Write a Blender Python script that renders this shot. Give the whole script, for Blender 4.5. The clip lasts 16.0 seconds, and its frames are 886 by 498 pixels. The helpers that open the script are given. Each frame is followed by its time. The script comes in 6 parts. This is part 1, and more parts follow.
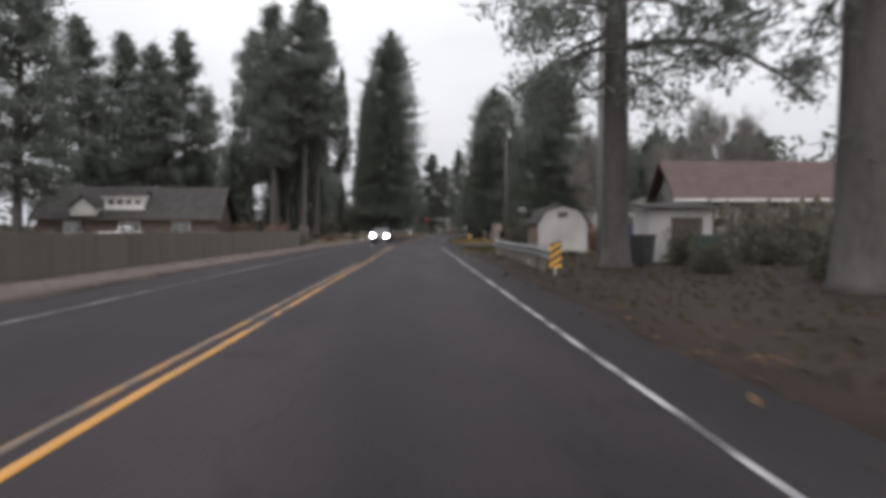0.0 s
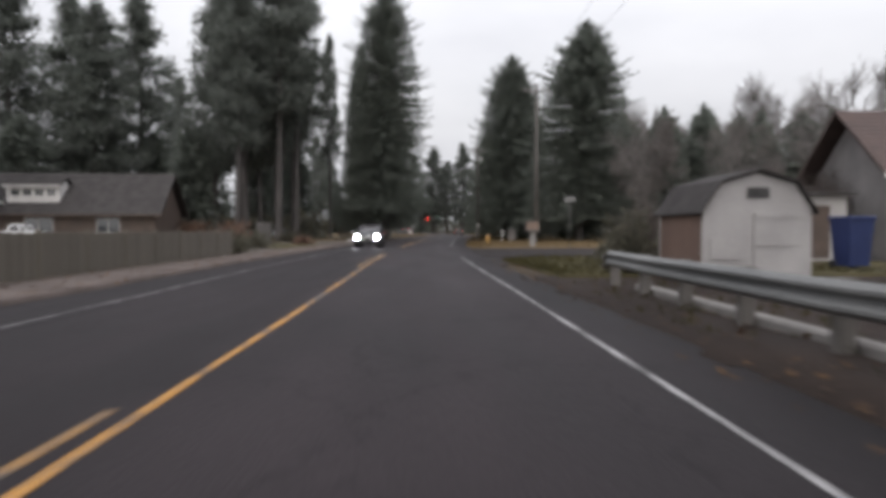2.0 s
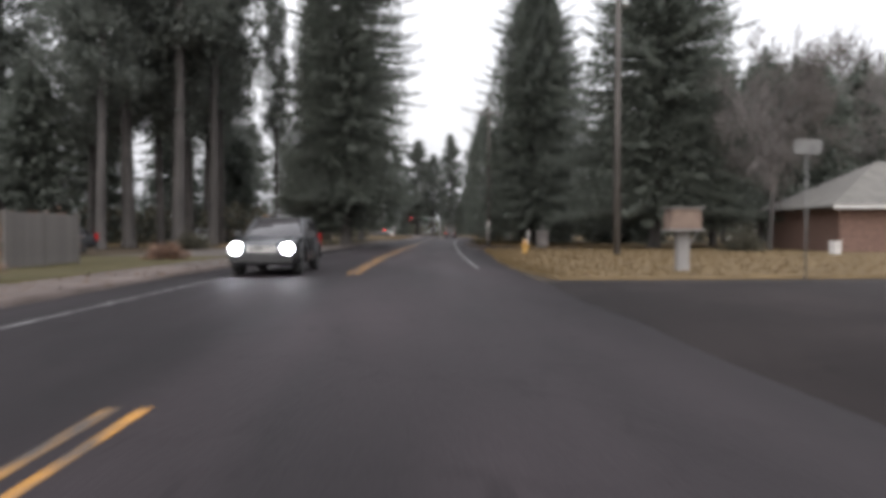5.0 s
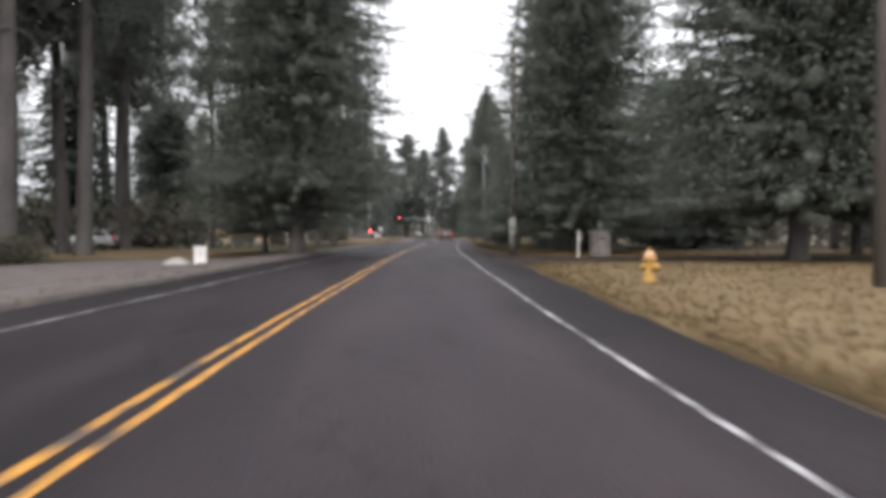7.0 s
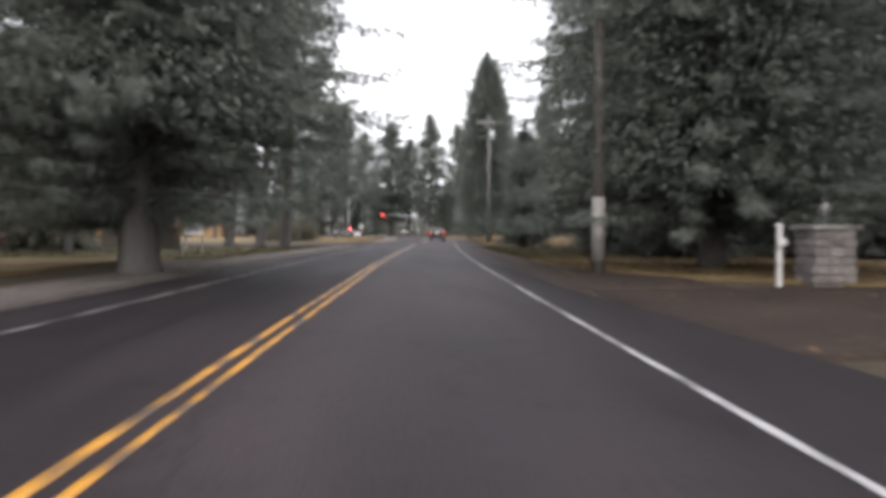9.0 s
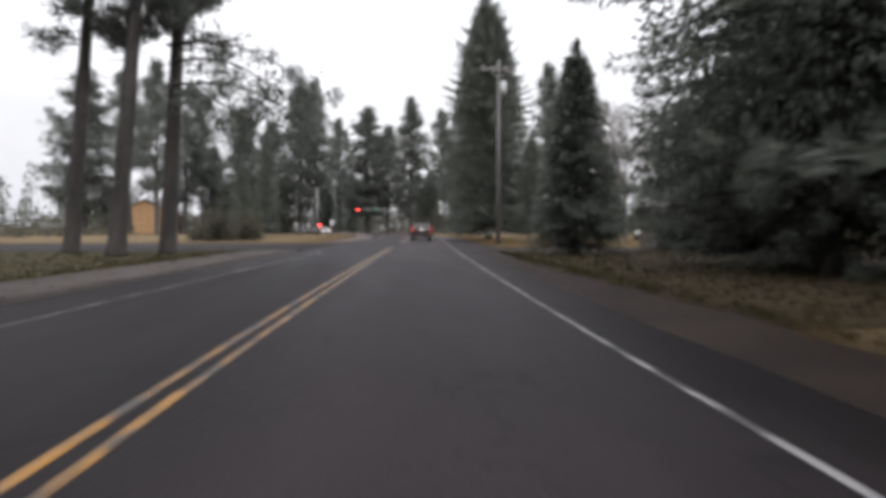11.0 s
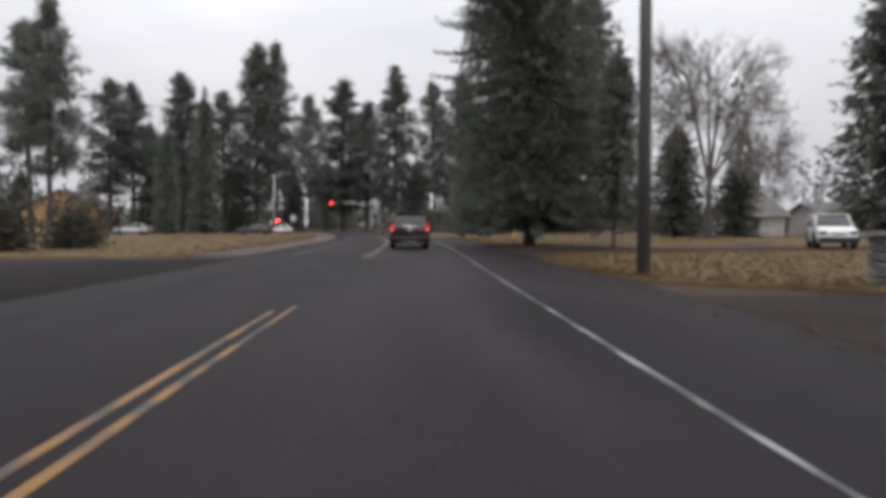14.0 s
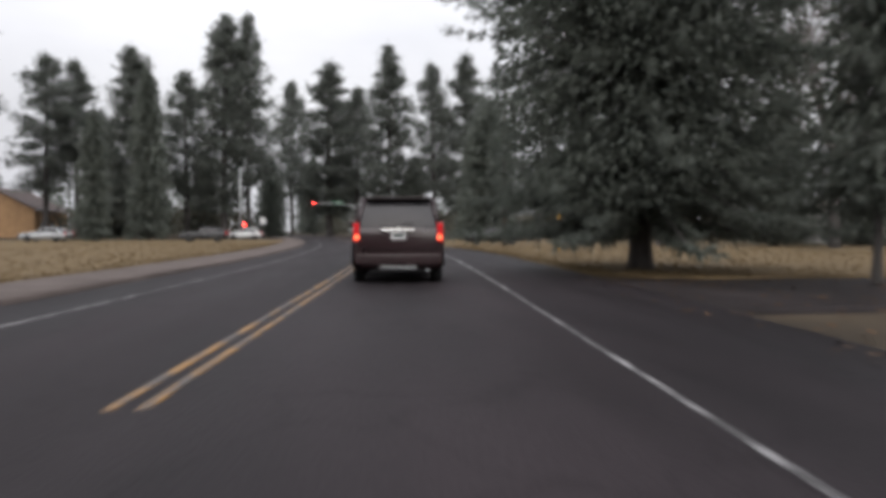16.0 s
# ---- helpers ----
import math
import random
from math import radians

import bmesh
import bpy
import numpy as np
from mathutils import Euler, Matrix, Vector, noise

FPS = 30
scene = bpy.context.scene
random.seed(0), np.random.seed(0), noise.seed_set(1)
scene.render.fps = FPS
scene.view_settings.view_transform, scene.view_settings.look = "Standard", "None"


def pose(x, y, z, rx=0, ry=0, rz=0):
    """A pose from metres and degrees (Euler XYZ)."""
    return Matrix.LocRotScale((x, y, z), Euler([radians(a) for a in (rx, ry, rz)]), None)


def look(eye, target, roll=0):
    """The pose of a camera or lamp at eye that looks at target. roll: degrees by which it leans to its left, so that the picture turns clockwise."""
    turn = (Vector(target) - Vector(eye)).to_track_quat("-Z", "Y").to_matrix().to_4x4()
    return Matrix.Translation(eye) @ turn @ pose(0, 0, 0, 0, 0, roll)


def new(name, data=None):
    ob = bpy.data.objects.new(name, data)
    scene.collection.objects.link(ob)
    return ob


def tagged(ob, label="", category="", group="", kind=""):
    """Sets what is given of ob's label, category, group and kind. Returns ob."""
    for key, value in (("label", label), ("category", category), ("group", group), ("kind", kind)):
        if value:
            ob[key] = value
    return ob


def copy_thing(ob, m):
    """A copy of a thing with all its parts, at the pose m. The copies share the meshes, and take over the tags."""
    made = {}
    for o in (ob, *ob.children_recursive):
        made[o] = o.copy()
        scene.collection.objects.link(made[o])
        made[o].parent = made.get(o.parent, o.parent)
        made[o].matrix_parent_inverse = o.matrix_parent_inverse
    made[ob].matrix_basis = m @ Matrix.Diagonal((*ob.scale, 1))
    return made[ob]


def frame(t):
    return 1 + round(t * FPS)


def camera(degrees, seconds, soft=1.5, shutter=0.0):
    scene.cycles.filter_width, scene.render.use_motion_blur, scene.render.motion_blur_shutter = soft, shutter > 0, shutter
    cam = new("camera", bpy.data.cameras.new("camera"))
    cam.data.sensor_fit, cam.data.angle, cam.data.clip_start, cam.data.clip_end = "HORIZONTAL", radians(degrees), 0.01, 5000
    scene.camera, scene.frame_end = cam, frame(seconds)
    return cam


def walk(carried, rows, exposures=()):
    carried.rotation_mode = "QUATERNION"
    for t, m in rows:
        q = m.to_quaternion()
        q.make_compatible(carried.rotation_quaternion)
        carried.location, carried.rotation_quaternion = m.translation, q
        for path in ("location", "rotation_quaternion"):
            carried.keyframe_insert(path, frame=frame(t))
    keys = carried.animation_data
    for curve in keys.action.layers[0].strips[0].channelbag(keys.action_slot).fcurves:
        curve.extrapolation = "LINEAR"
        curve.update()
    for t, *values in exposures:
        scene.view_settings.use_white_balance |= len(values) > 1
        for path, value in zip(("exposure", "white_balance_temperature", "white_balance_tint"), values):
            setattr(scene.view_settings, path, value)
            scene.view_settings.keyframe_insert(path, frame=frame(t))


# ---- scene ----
# the camera: seconds, x, y, tilt, heading, at the height of a phone on a dashboard
cam = camera(64.2, 16.0, soft=4.8, shutter=0.5)
DRIVE = [
    (0.0, -0.00, 0.00, -1.42, -2.42), (0.5, -0.01, 5.17, -1.35, -2.31), (1.0, -0.03, 10.23, -1.42, -2.26),
    (1.5, -0.04, 15.12, -1.39, -2.28), (2.0, -0.05, 20.02, -1.46, -2.37), (2.5, -0.05, 24.93, -1.43, -2.63),
    (3.0, -0.03, 29.86, -1.35, -2.81), (3.5, 0.01, 34.80, -1.32, -2.93), (4.0, 0.05, 39.77, -1.30, -3.07),
    (4.5, 0.12, 44.77, -1.28, -3.34), (5.0, 0.22, 49.80, -1.35, -3.77), (5.5, 0.35, 54.87, -1.38, -4.08),
    (6.0, 0.51, 59.97, -1.36, -4.29), (6.5, 0.68, 65.11, -1.30, -4.46), (7.0, 0.88, 70.29, -1.20, -4.63),
    (7.5, 1.08, 75.51, -1.21, -4.83), (8.0, 1.32, 80.77, -1.36, -5.05), (8.5, 1.58, 86.07, -1.39, -5.38),
    (9.0, 1.88, 91.42, -1.35, -5.81), (9.5, 2.21, 96.79, -1.43, -6.25), (10.0, 2.59, 102.17, -1.49, -6.67),
    (10.5, 3.01, 107.56, -1.56, -7.07), (11.0, 3.47, 112.95, -1.63, -7.42), (11.5, 3.95, 118.34, -1.77, -7.70),
    (12.0, 4.44, 123.71, -1.78, -7.78), (12.5, 4.95, 129.06, -1.74, -7.90), (13.0, 5.46, 134.37, -1.80, -8.02),
    (13.5, 5.99, 139.65, -1.85, -8.25), (14.0, 6.53, 144.88, -1.83, -8.55), (14.5, 7.09, 150.04, -1.73, -8.76),
    (15.0, 7.66, 155.15, -1.68, -8.89), (15.5, 8.24, 160.23, -1.57, -8.89), (16.0, 8.81, 165.30, -1.48, -8.83),
]
EYE_HEIGHT = 1.13
walk(cam, [(t, pose(x, y, EYE_HEIGHT, 90 + tilt, 0.0, turn)) for t, x, y, tilt, turn in DRIVE],
     exposures=[(0.0, 0.2), (1.5, 0.16), (3.0, 0.14), (4.0, 0.24), (5.0, 0.5), (7.3, 0.97), (9.2, 1.07), (11.3, 0.42), (13.0, 0.08), (15.0, 0.06), (16.0, 0.22)])

# ---- overcast sky and a veiled sun ----
world = bpy.data.worlds.new("overcast_sky")
scene.world = world
world.use_nodes = True
wn, wl = world.node_tree.nodes, world.node_tree.links
wn.clear()
w_out, w_bg = wn.new("ShaderNodeOutputWorld"), wn.new("ShaderNodeBackground")
w_sky = wn.new("ShaderNodeTexSky")
w_sky.sky_type, w_sky.sun_disc = "NISHITA", False
w_sky.sun_elevation, w_sky.sun_rotation = radians(33), radians(187)
w_sky.air_density, w_sky.dust_density, w_sky.ozone_density = 2.0, 6.0, 1.0
w_dim = wn.new("ShaderNodeVectorMath")
w_dim.operation = "SCALE"
w_dim.inputs["Scale"].default_value = 0.05
w_co, w_map = wn.new("ShaderNodeTexCoord"), wn.new("ShaderNodeMapping")
w_map.inputs["Scale"].default_value = (1.0, 1.0, 3.0)
w_noise = wn.new("ShaderNodeTexNoise")
w_noise.inputs["Scale"].default_value, w_noise.inputs["Detail"].default_value = 1.6, 5.0
w_ramp = wn.new("ShaderNodeValToRGB")
w_ramp.color_ramp.elements[0].position, w_ramp.color_ramp.elements[0].color = 0.3, (0.66, 0.665, 0.725, 1)
w_ramp.color_ramp.elements[1].position, w_ramp.color_ramp.elements[1].color = 0.7, (0.93, 0.93, 0.98, 1)
w_mix = wn.new("ShaderNodeMix")
w_mix.data_type = "RGBA"
w_mix.inputs["Factor"].default_value = 0.88
wl.new(w_sky.outputs["Color"], w_dim.inputs[0])
wl.new(w_co.outputs["Generated"], w_map.inputs["Vector"])
wl.new(w_map.outputs["Vector"], w_noise.inputs["Vector"])
wl.new(w_noise.outputs["Fac"], w_ramp.inputs["Fac"])
wl.new(w_dim.outputs["Vector"], w_mix.inputs["A"])
wl.new(w_ramp.outputs["Color"], w_mix.inputs["B"])
# an overcast sky is brighter overhead than at the horizon
w_sep, w_up, w_lift = wn.new("ShaderNodeSeparateXYZ"), wn.new("ShaderNodeMapRange"), wn.new("ShaderNodeVectorMath")
w_lift.operation = "SCALE"
w_up.inputs["From Min"].default_value, w_up.inputs["From Max"].default_value = 0.15, 1.0
w_up.inputs["To Min"].default_value, w_up.inputs["To Max"].default_value = 0.88, 2.5
wl.new(w_co.outputs["Generated"], w_sep.inputs["Vector"])
wl.new(w_sep.outputs["Z"], w_up.inputs["Value"])
wl.new(w_mix.outputs["Result"], w_lift.inputs[0])
wl.new(w_up.outputs["Result"], w_lift.inputs["Scale"])
wl.new(w_lift.outputs["Vector"], w_bg.inputs["Color"])
w_bg.inputs["Strength"].default_value = 1.0
wl.new(w_bg.outputs["Background"], w_out.inputs["Surface"])

sun_data = bpy.data.lights.new("sun", "SUN")
sun_data.energy, sun_data.angle, sun_data.color = 1.5, radians(80), (1.0, 0.98, 0.95)
sun = new("sun", sun_data)
sun.matrix_world = look((0, 0, 60), (6, 46, 30))


# ---- materials ----
def surf(name, dark, light, rough=0.8, scale=3.0, bump=0.3, fine=None, metal=0.0, spec=0.5, rough_var=0.1, grit=0.35,
         stretch=(1, 1, 1), random_tone=0.0, per_island=False):
    """A worn surface: two tones mixed by coarse and fine noise, uneven gloss and a fine relief. scale: per metre."""
    m = bpy.data.materials.new(name)
    m.use_nodes = True
    n, l = m.node_tree.nodes, m.node_tree.links
    b = n["Principled BSDF"]
    co, mp = n.new("ShaderNodeTexCoord"), n.new("ShaderNodeMapping")
    mp.inputs["Scale"].default_value = stretch
    l.new(co.outputs["Object"], mp.inputs["Vector"])
    big, small = n.new("ShaderNodeTexNoise"), n.new("ShaderNodeTexNoise")
    big.inputs["Scale"].default_value, big.inputs["Detail"].default_value = scale, 4.0
    small.inputs["Scale"].default_value, small.inputs["Detail"].default_value = fine or scale * 14, 3.0
    for t in (big, small):
        l.new(mp.outputs["Vector"], t.inputs["Vector"])
    mix = n.new("ShaderNodeMix")
    mix.data_type = "FLOAT"
    mix.inputs["Factor"].default_value = grit
    l.new(big.outputs["Fac"], mix.inputs["A"])
    l.new(small.outputs["Fac"], mix.inputs["B"])
    ramp = n.new("ShaderNodeValToRGB")
    ramp.color_ramp.elements[0].position, ramp.color_ramp.elements[0].color = 0.32, (*dark, 1)
    ramp.color_ramp.elements[1].position, ramp.color_ramp.elements[1].color = 0.68, (*light, 1)
    l.new(mix.outputs["Result"], ramp.inputs["Fac"])
    colour = ramp.outputs["Color"]
    if random_tone:
        if per_island:
            rnd = n.new("ShaderNodeNewGeometry").outputs["Random Per Island"]
        else:
            rnd = n.new("ShaderNodeObjectInfo").outputs["Random"]
        rr = n.new("ShaderNodeMapRange")
        rr.inputs["To Min"].default_value, rr.inputs["To Max"].default_value = 1 - random_tone, 1 + random_tone
        l.new(rnd, rr.inputs["Value"])
        hs = n.new("ShaderNodeHueSaturation")
        l.new(rr.outputs["Result"], hs.inputs["Value"])
        l.new(colour, hs.inputs["Color"])
        colour = hs.outputs["Color"]
    l.new(colour, b.inputs["Base Color"])
    rm = n.new("ShaderNodeMapRange")
    rm.inputs["To Min"].default_value, rm.inputs["To Max"].default_value = max(rough - rough_var, 0.02), min(rough + rough_var, 1)
    l.new(big.outputs["Fac"], rm.inputs["Value"])
    l.new(rm.outputs["Result"], b.inputs["Roughness"])
    b.inputs["Metallic"].default_value = metal
    b.inputs["Specular IOR Level"].default_value = spec
    if bump:
        bp = n.new("ShaderNodeBump")
        bp.inputs["Strength"].default_value, bp.inputs["Distance"].default_value = bump, 0.02
        l.new(small.outputs["Fac"], bp.inputs["Height"])
        l.new(bp.outputs["Normal"], b.inputs["Normal"])
    return m


def worn_paint(name, paint, under, cover=0.5):
    """Road paint, rubbed off in patches down to the asphalt."""
    m = surf(name, tuple(0.8 * c for c in paint), paint, 0.5, 2.0, 0.3, 40)
    n, l = m.node_tree.nodes, m.node_tree.links
    b = n["Principled BSDF"]
    was = b.inputs["Base Color"].links[0].from_socket
    co, no, mp = n.new("ShaderNodeTexCoord"), n.new("ShaderNodeTexNoise"), n.new("ShaderNodeMapping")
    mp.inputs["Scale"].default_value = (1.0, 0.3, 1.0)
    no.inputs["Scale"].default_value, no.inputs["Detail"].default_value = 4.5, 7.0
    l.new(co.outputs["Object"], mp.inputs["Vector"])
    l.new(mp.outputs["Vector"], no.inputs["Vector"])
    ra, mx = n.new("ShaderNodeValToRGB"), n.new("ShaderNodeMix")
    ra.color_ramp.elements[0].position, ra.color_ramp.elements[1].position = 1 - cover - 0.08, 1 - cover + 0.08
    mx.data_type = "RGBA"
    l.new(no.outputs["Fac"], ra.inputs["Fac"])
    l.new(ra.outputs["Color"], mx.inputs["Factor"])
    mx.inputs["A"].default_value = (*under, 1)
    l.new(was, mx.inputs["B"])
    l.new(mx.outputs["Result"], b.inputs["Base Color"])
    return m


def glow(name, colour, strength, base=(0.5, 0.02, 0.02)):
    m = surf(name, base, base, 0.2, 8, 0)
    b = m.node_tree.nodes["Principled BSDF"]
    b.inputs["Emission Color"].default_value, b.inputs["Emission Strength"].default_value = (*colour, 1), strength
    return m


def pane(name, tint=(0.02, 0.022, 0.025), rough=0.05):
    """Dark window glass as seen from outside by day."""
    m = surf(name, tint, tuple(1.5 * c for c in tint), rough, 1.0, 0, rough_var=0.02, spec=0.7)
    return m


def patched(m, low, high, size=0.12, crack=0.3):
    """Large uneven patches, tarred joints and fine cracks over a road surface."""
    n, l = m.node_tree.nodes, m.node_tree.links
    b = n["Principled BSDF"]
    was = b.inputs["Base Color"].links[0].from_socket
    co, mp, no = n.new("ShaderNodeTexCoord"), n.new("ShaderNodeMapping"), n.new("ShaderNodeTexNoise")
    mp.inputs["Scale"].default_value = (1.0, 0.22, 1.0)
    no.inputs["Scale"].default_value, no.inputs["Detail"].default_value = size * 3, 3.0
    l.new(co.outputs["Object"], mp.inputs["Vector"])
    l.new(mp.outputs["Vector"], no.inputs["Vector"])
    tone, mul = n.new("ShaderNodeValToRGB"), n.new("ShaderNodeMix")
    tone.color_ramp.elements[0].position, tone.color_ramp.elements[0].color = 0.35, (*low, 1)
    tone.color_ramp.elements[1].position, tone.color_ramp.elements[1].color = 0.65, (*high, 1)
    l.new(no.outputs["Fac"], tone.inputs["Fac"])
    mul.data_type, mul.blend_type = "RGBA", "MULTIPLY"
    mul.inputs["Factor"].default_value = 1.0
    l.new(was, mul.inputs["A"])
    l.new(tone.outputs["Color"], mul.inputs["B"])
    vo, cr, dark = n.new("ShaderNodeTexVoronoi"), n.new("ShaderNodeValToRGB"), n.new("ShaderNodeMix")
    vo.feature = "DISTANCE_TO_EDGE"
    vo.inputs["Scale"].default_value = 0.45
    warp, add = n.new("ShaderNodeTexNoise"), n.new("ShaderNodeVectorMath")
    warp.inputs["Scale"].default_value, warp.inputs["Detail"].default_value = 1.5, 4.0
    add.operation = "MULTIPLY_ADD"
    add.inputs[1].default_value = (1.6, 1.6, 0.0)
    l.new(co.outputs["Object"], warp.inputs["Vector"])
    l.new(warp.outputs["Color"], add.inputs[0])
    l.new(co.outputs["Object"], add.inputs[2])
    l.new(add.outputs["Vector"], vo.inputs["Vector"])
    cr.color_ramp.elements[0].position, cr.color_ramp.elements[0].color = 0.004, (1 - crack, 1 - crack, 1 - crack, 1)
    cr.color_ramp.elements[1].position, cr.color_ramp.elements[1].color = 0.014, (1, 1, 1, 1)
    l.new(vo.outputs["Distance"], cr.inputs["Fac"])
    dark.data_type, dark.blend_type = "RGBA", "MULTIPLY"
    dark.inputs["Factor"].default_value = 1.0
    l.new(mul.outputs["Result"], dark.inputs["A"])
    l.new(cr.outputs["Color"], dark.inputs["B"])
    l.new(dark.outputs["Result"], b.inputs["Base Color"])
    return m


ASPHALT = patched(surf("wet_asphalt", (0.0165, 0.0140, 0.0148), (0.0355, 0.0300, 0.0316), 0.66, 0.9, 0.5, 45, rough_var=0.14, grit=0.35, spec=0.09, stretch=(1, 0.12, 1)),
                  (0.66, 0.66, 0.68), (1.08, 1.02, 1.06))
def lane_tones(m):
    """The far lane is darker than the near lane, which is polished along its two wheel tracks. u of the map: metres
    from the centre line.
    """
    n, l = m.node_tree.nodes, m.node_tree.links
    b = n["Principled BSDF"]
    was = b.inputs["Base Color"].links[0].from_socket
    uv, sep, co, no = n.new("ShaderNodeUVMap"), n.new("ShaderNodeSeparateXYZ"), n.new("ShaderNodeTexCoord"), n.new("ShaderNodeTexNoise")
    uv.uv_map = "across"
    no.inputs["Scale"].default_value, no.inputs["Detail"].default_value = 0.5, 4.0
    l.new(co.outputs["Object"], no.inputs["Vector"])
    l.new(uv.outputs["UV"], sep.inputs["Vector"])
    jog = n.new("ShaderNodeMapRange")
    jog.inputs["To Min"].default_value, jog.inputs["To Max"].default_value = -0.45, 0.45
    l.new(no.outputs["Fac"], jog.inputs["Value"])
    add, span = n.new("ShaderNodeMath"), n.new("ShaderNodeMapRange")
    l.new(sep.outputs["X"], add.inputs[0])
    l.new(jog.outputs["Result"], add.inputs[1])
    span.inputs["From Min"].default_value, span.inputs["From Max"].default_value = -4.5, 6.5
    l.new(add.outputs["Value"], span.inputs["Value"])
    tone, mul = n.new("ShaderNodeValToRGB"), n.new("ShaderNodeMix")
    el = tone.color_ramp.elements
    for k, (d, v) in enumerate([(-4.3, 0.86), (-3.1, 0.74), (-0.15, 0.76), (0.12, 0.98), (1.0, 1.16), (1.9, 1.02), (2.8, 1.16), (3.5, 1.0), (4.6, 0.84)]):
        e = el[k] if k < 2 else el.new(0.99)
        e.position, e.color = (d + 4.5) / 11.0, (v, v, v, 1)
    l.new(span.outputs["Result"], tone.inputs["Fac"])
    mul.data_type, mul.blend_type = "RGBA", "MULTIPLY"
    mul.inputs["Factor"].default_value = 1.0
    l.new(was, mul.inputs["A"])
    l.new(tone.outputs["Color"], mul.inputs["B"])
    l.new(mul.outputs["Result"], b.inputs["Base Color"])


lane_tones(ASPHALT)
SHOULDER_ASPHALT = patched(surf("old_asphalt", (0.0165, 0.0145, 0.0145), (0.038, 0.033, 0.0325), 0.75, 0.5, 0.6, 40, spec=0.09), (0.7, 0.7, 0.7), (1.05, 1.0, 1.0))
GRAVEL = surf("pale_gravel", (0.050, 0.043, 0.040), (0.125, 0.109, 0.100), 0.85, 1.2, 0.9, 28, grit=0.55, spec=0.12)
DIRT = surf("damp_dirt", (0.0135, 0.0095, 0.0078), (0.036, 0.026, 0.0215), 0.85, 0.5, 0.8, 18, spec=0.12)
SOIL = surf("needle_covered_soil", (0.024, 0.019, 0.014), (0.075, 0.057, 0.038), 0.9, 0.25, 0.8, 12, spec=0.12)
STRAW = surf("straw_lawn", (0.082, 0.058, 0.031), (0.155, 0.111, 0.060), 0.9, 0.6, 0.8, 22, grit=0.5, spec=0.12)
LAWN = surf("dull_green_lawn", (0.034, 0.031, 0.015), (0.080, 0.067, 0.033), 0.9, 0.5, 0.8, 22, grit=0.5, spec=0.12)
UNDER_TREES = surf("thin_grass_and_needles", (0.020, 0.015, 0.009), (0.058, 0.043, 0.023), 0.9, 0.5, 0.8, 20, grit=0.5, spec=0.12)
BLADES = surf("dry_grass_blades", (0.085, 0.060, 0.030), (0.18, 0.128, 0.066), 0.8, 0.7, 0, random_tone=0.3, per_island=True, spec=0.12)
GREEN_BLADES = surf("green_grass_blades", (0.032, 0.031, 0.014), (0.078, 0.068, 0.030), 0.8, 0.7, 0, random_tone=0.3, per_island=True, spec=0.12)
LEAF_LITTER = surf("fallen_leaves", (0.035, 0.020, 0.012), (0.10, 0.058, 0.030), 0.8, 2, 0, random_tone=0.4, per_island=True, spec=0.12)
YELLOW_LINE = worn_paint("yellow_road_paint", (0.43, 0.195, 0.020), (0.050, 0.036, 0.026), 0.53)
FADED_YELLOW = worn_paint("faded_yellow_road_paint", (0.26, 0.125, 0.020), (0.045, 0.033, 0.025), 0.50)
FADED_WHITE = worn_paint("crumbling_white_road_paint", (0.30, 0.29, 0.29), (0.045, 0.042, 0.042), 0.46)
WHITE_LINE = worn_paint("white_road_paint", (0.33, 0.32, 0.32), (0.050, 0.046, 0.046), 0.50)
# Needle tones lifted above real needles to stand in for haze over the trees.
NEEDLES = surf("spruce_needles", (0.088, 0.100, 0.084), (0.142, 0.156, 0.132), 0.65, 0.5, 0, random_tone=0.16, per_island=True)
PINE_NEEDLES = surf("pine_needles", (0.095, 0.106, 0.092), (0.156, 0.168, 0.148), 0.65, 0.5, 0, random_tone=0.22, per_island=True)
SHRUB_LEAVES = surf("shrub_leaves", (0.055, 0.055, 0.040), (0.12, 0.108, 0.078), 0.7, 0.8, 0, random_tone=0.35, per_island=True)
RUST_LEAVES = surf("rusty_shrub_leaves", (0.07, 0.038, 0.026), (0.16, 0.085, 0.05), 0.7, 0.8, 0, random_tone=0.35, per_island=True)
for leafy in (NEEDLES, PINE_NEEDLES, SHRUB_LEAVES, BLADES, GREEN_BLADES):
    ln, ll = leafy.node_tree.nodes, leafy.node_tree.links
    thin, both = ln.new("ShaderNodeBsdfTranslucent"), ln.new("ShaderNodeMixShader")
    both.inputs[0].default_value = 0.5
    ll.new(ln["Principled BSDF"].inputs["Base Color"].links[0].from_socket, thin.inputs["Color"])
    ll.new(ln["Principled BSDF"].outputs["BSDF"], both.inputs[1])
    ll.new(thin.outputs["BSDF"], both.inputs[2])
    ll.new(both.outputs["Shader"], ln["Material Output"].inputs["Surface"])
BARK = surf("grey_brown_bark", (0.033, 0.030, 0.029), (0.092, 0.082, 0.078), 0.9, 2.0, 1.0, 14, stretch=(1, 1, 0.25))
TWIGS = surf("bare_twigs", (0.10, 0.09, 0.085), (0.20, 0.18, 0.17), 0.85, 3, 0)
BROWN_TWIGS = surf("brown_twigs", (0.060, 0.048, 0.042), (0.13, 0.105, 0.092), 0.85, 3, 0)
DARK_POLE_WOOD = surf("tarred_pole_wood", (0.050, 0.044, 0.040), (0.105, 0.094, 0.087), 0.85, 2.0, 0.6, 20, stretch=(1, 1, 0.15))
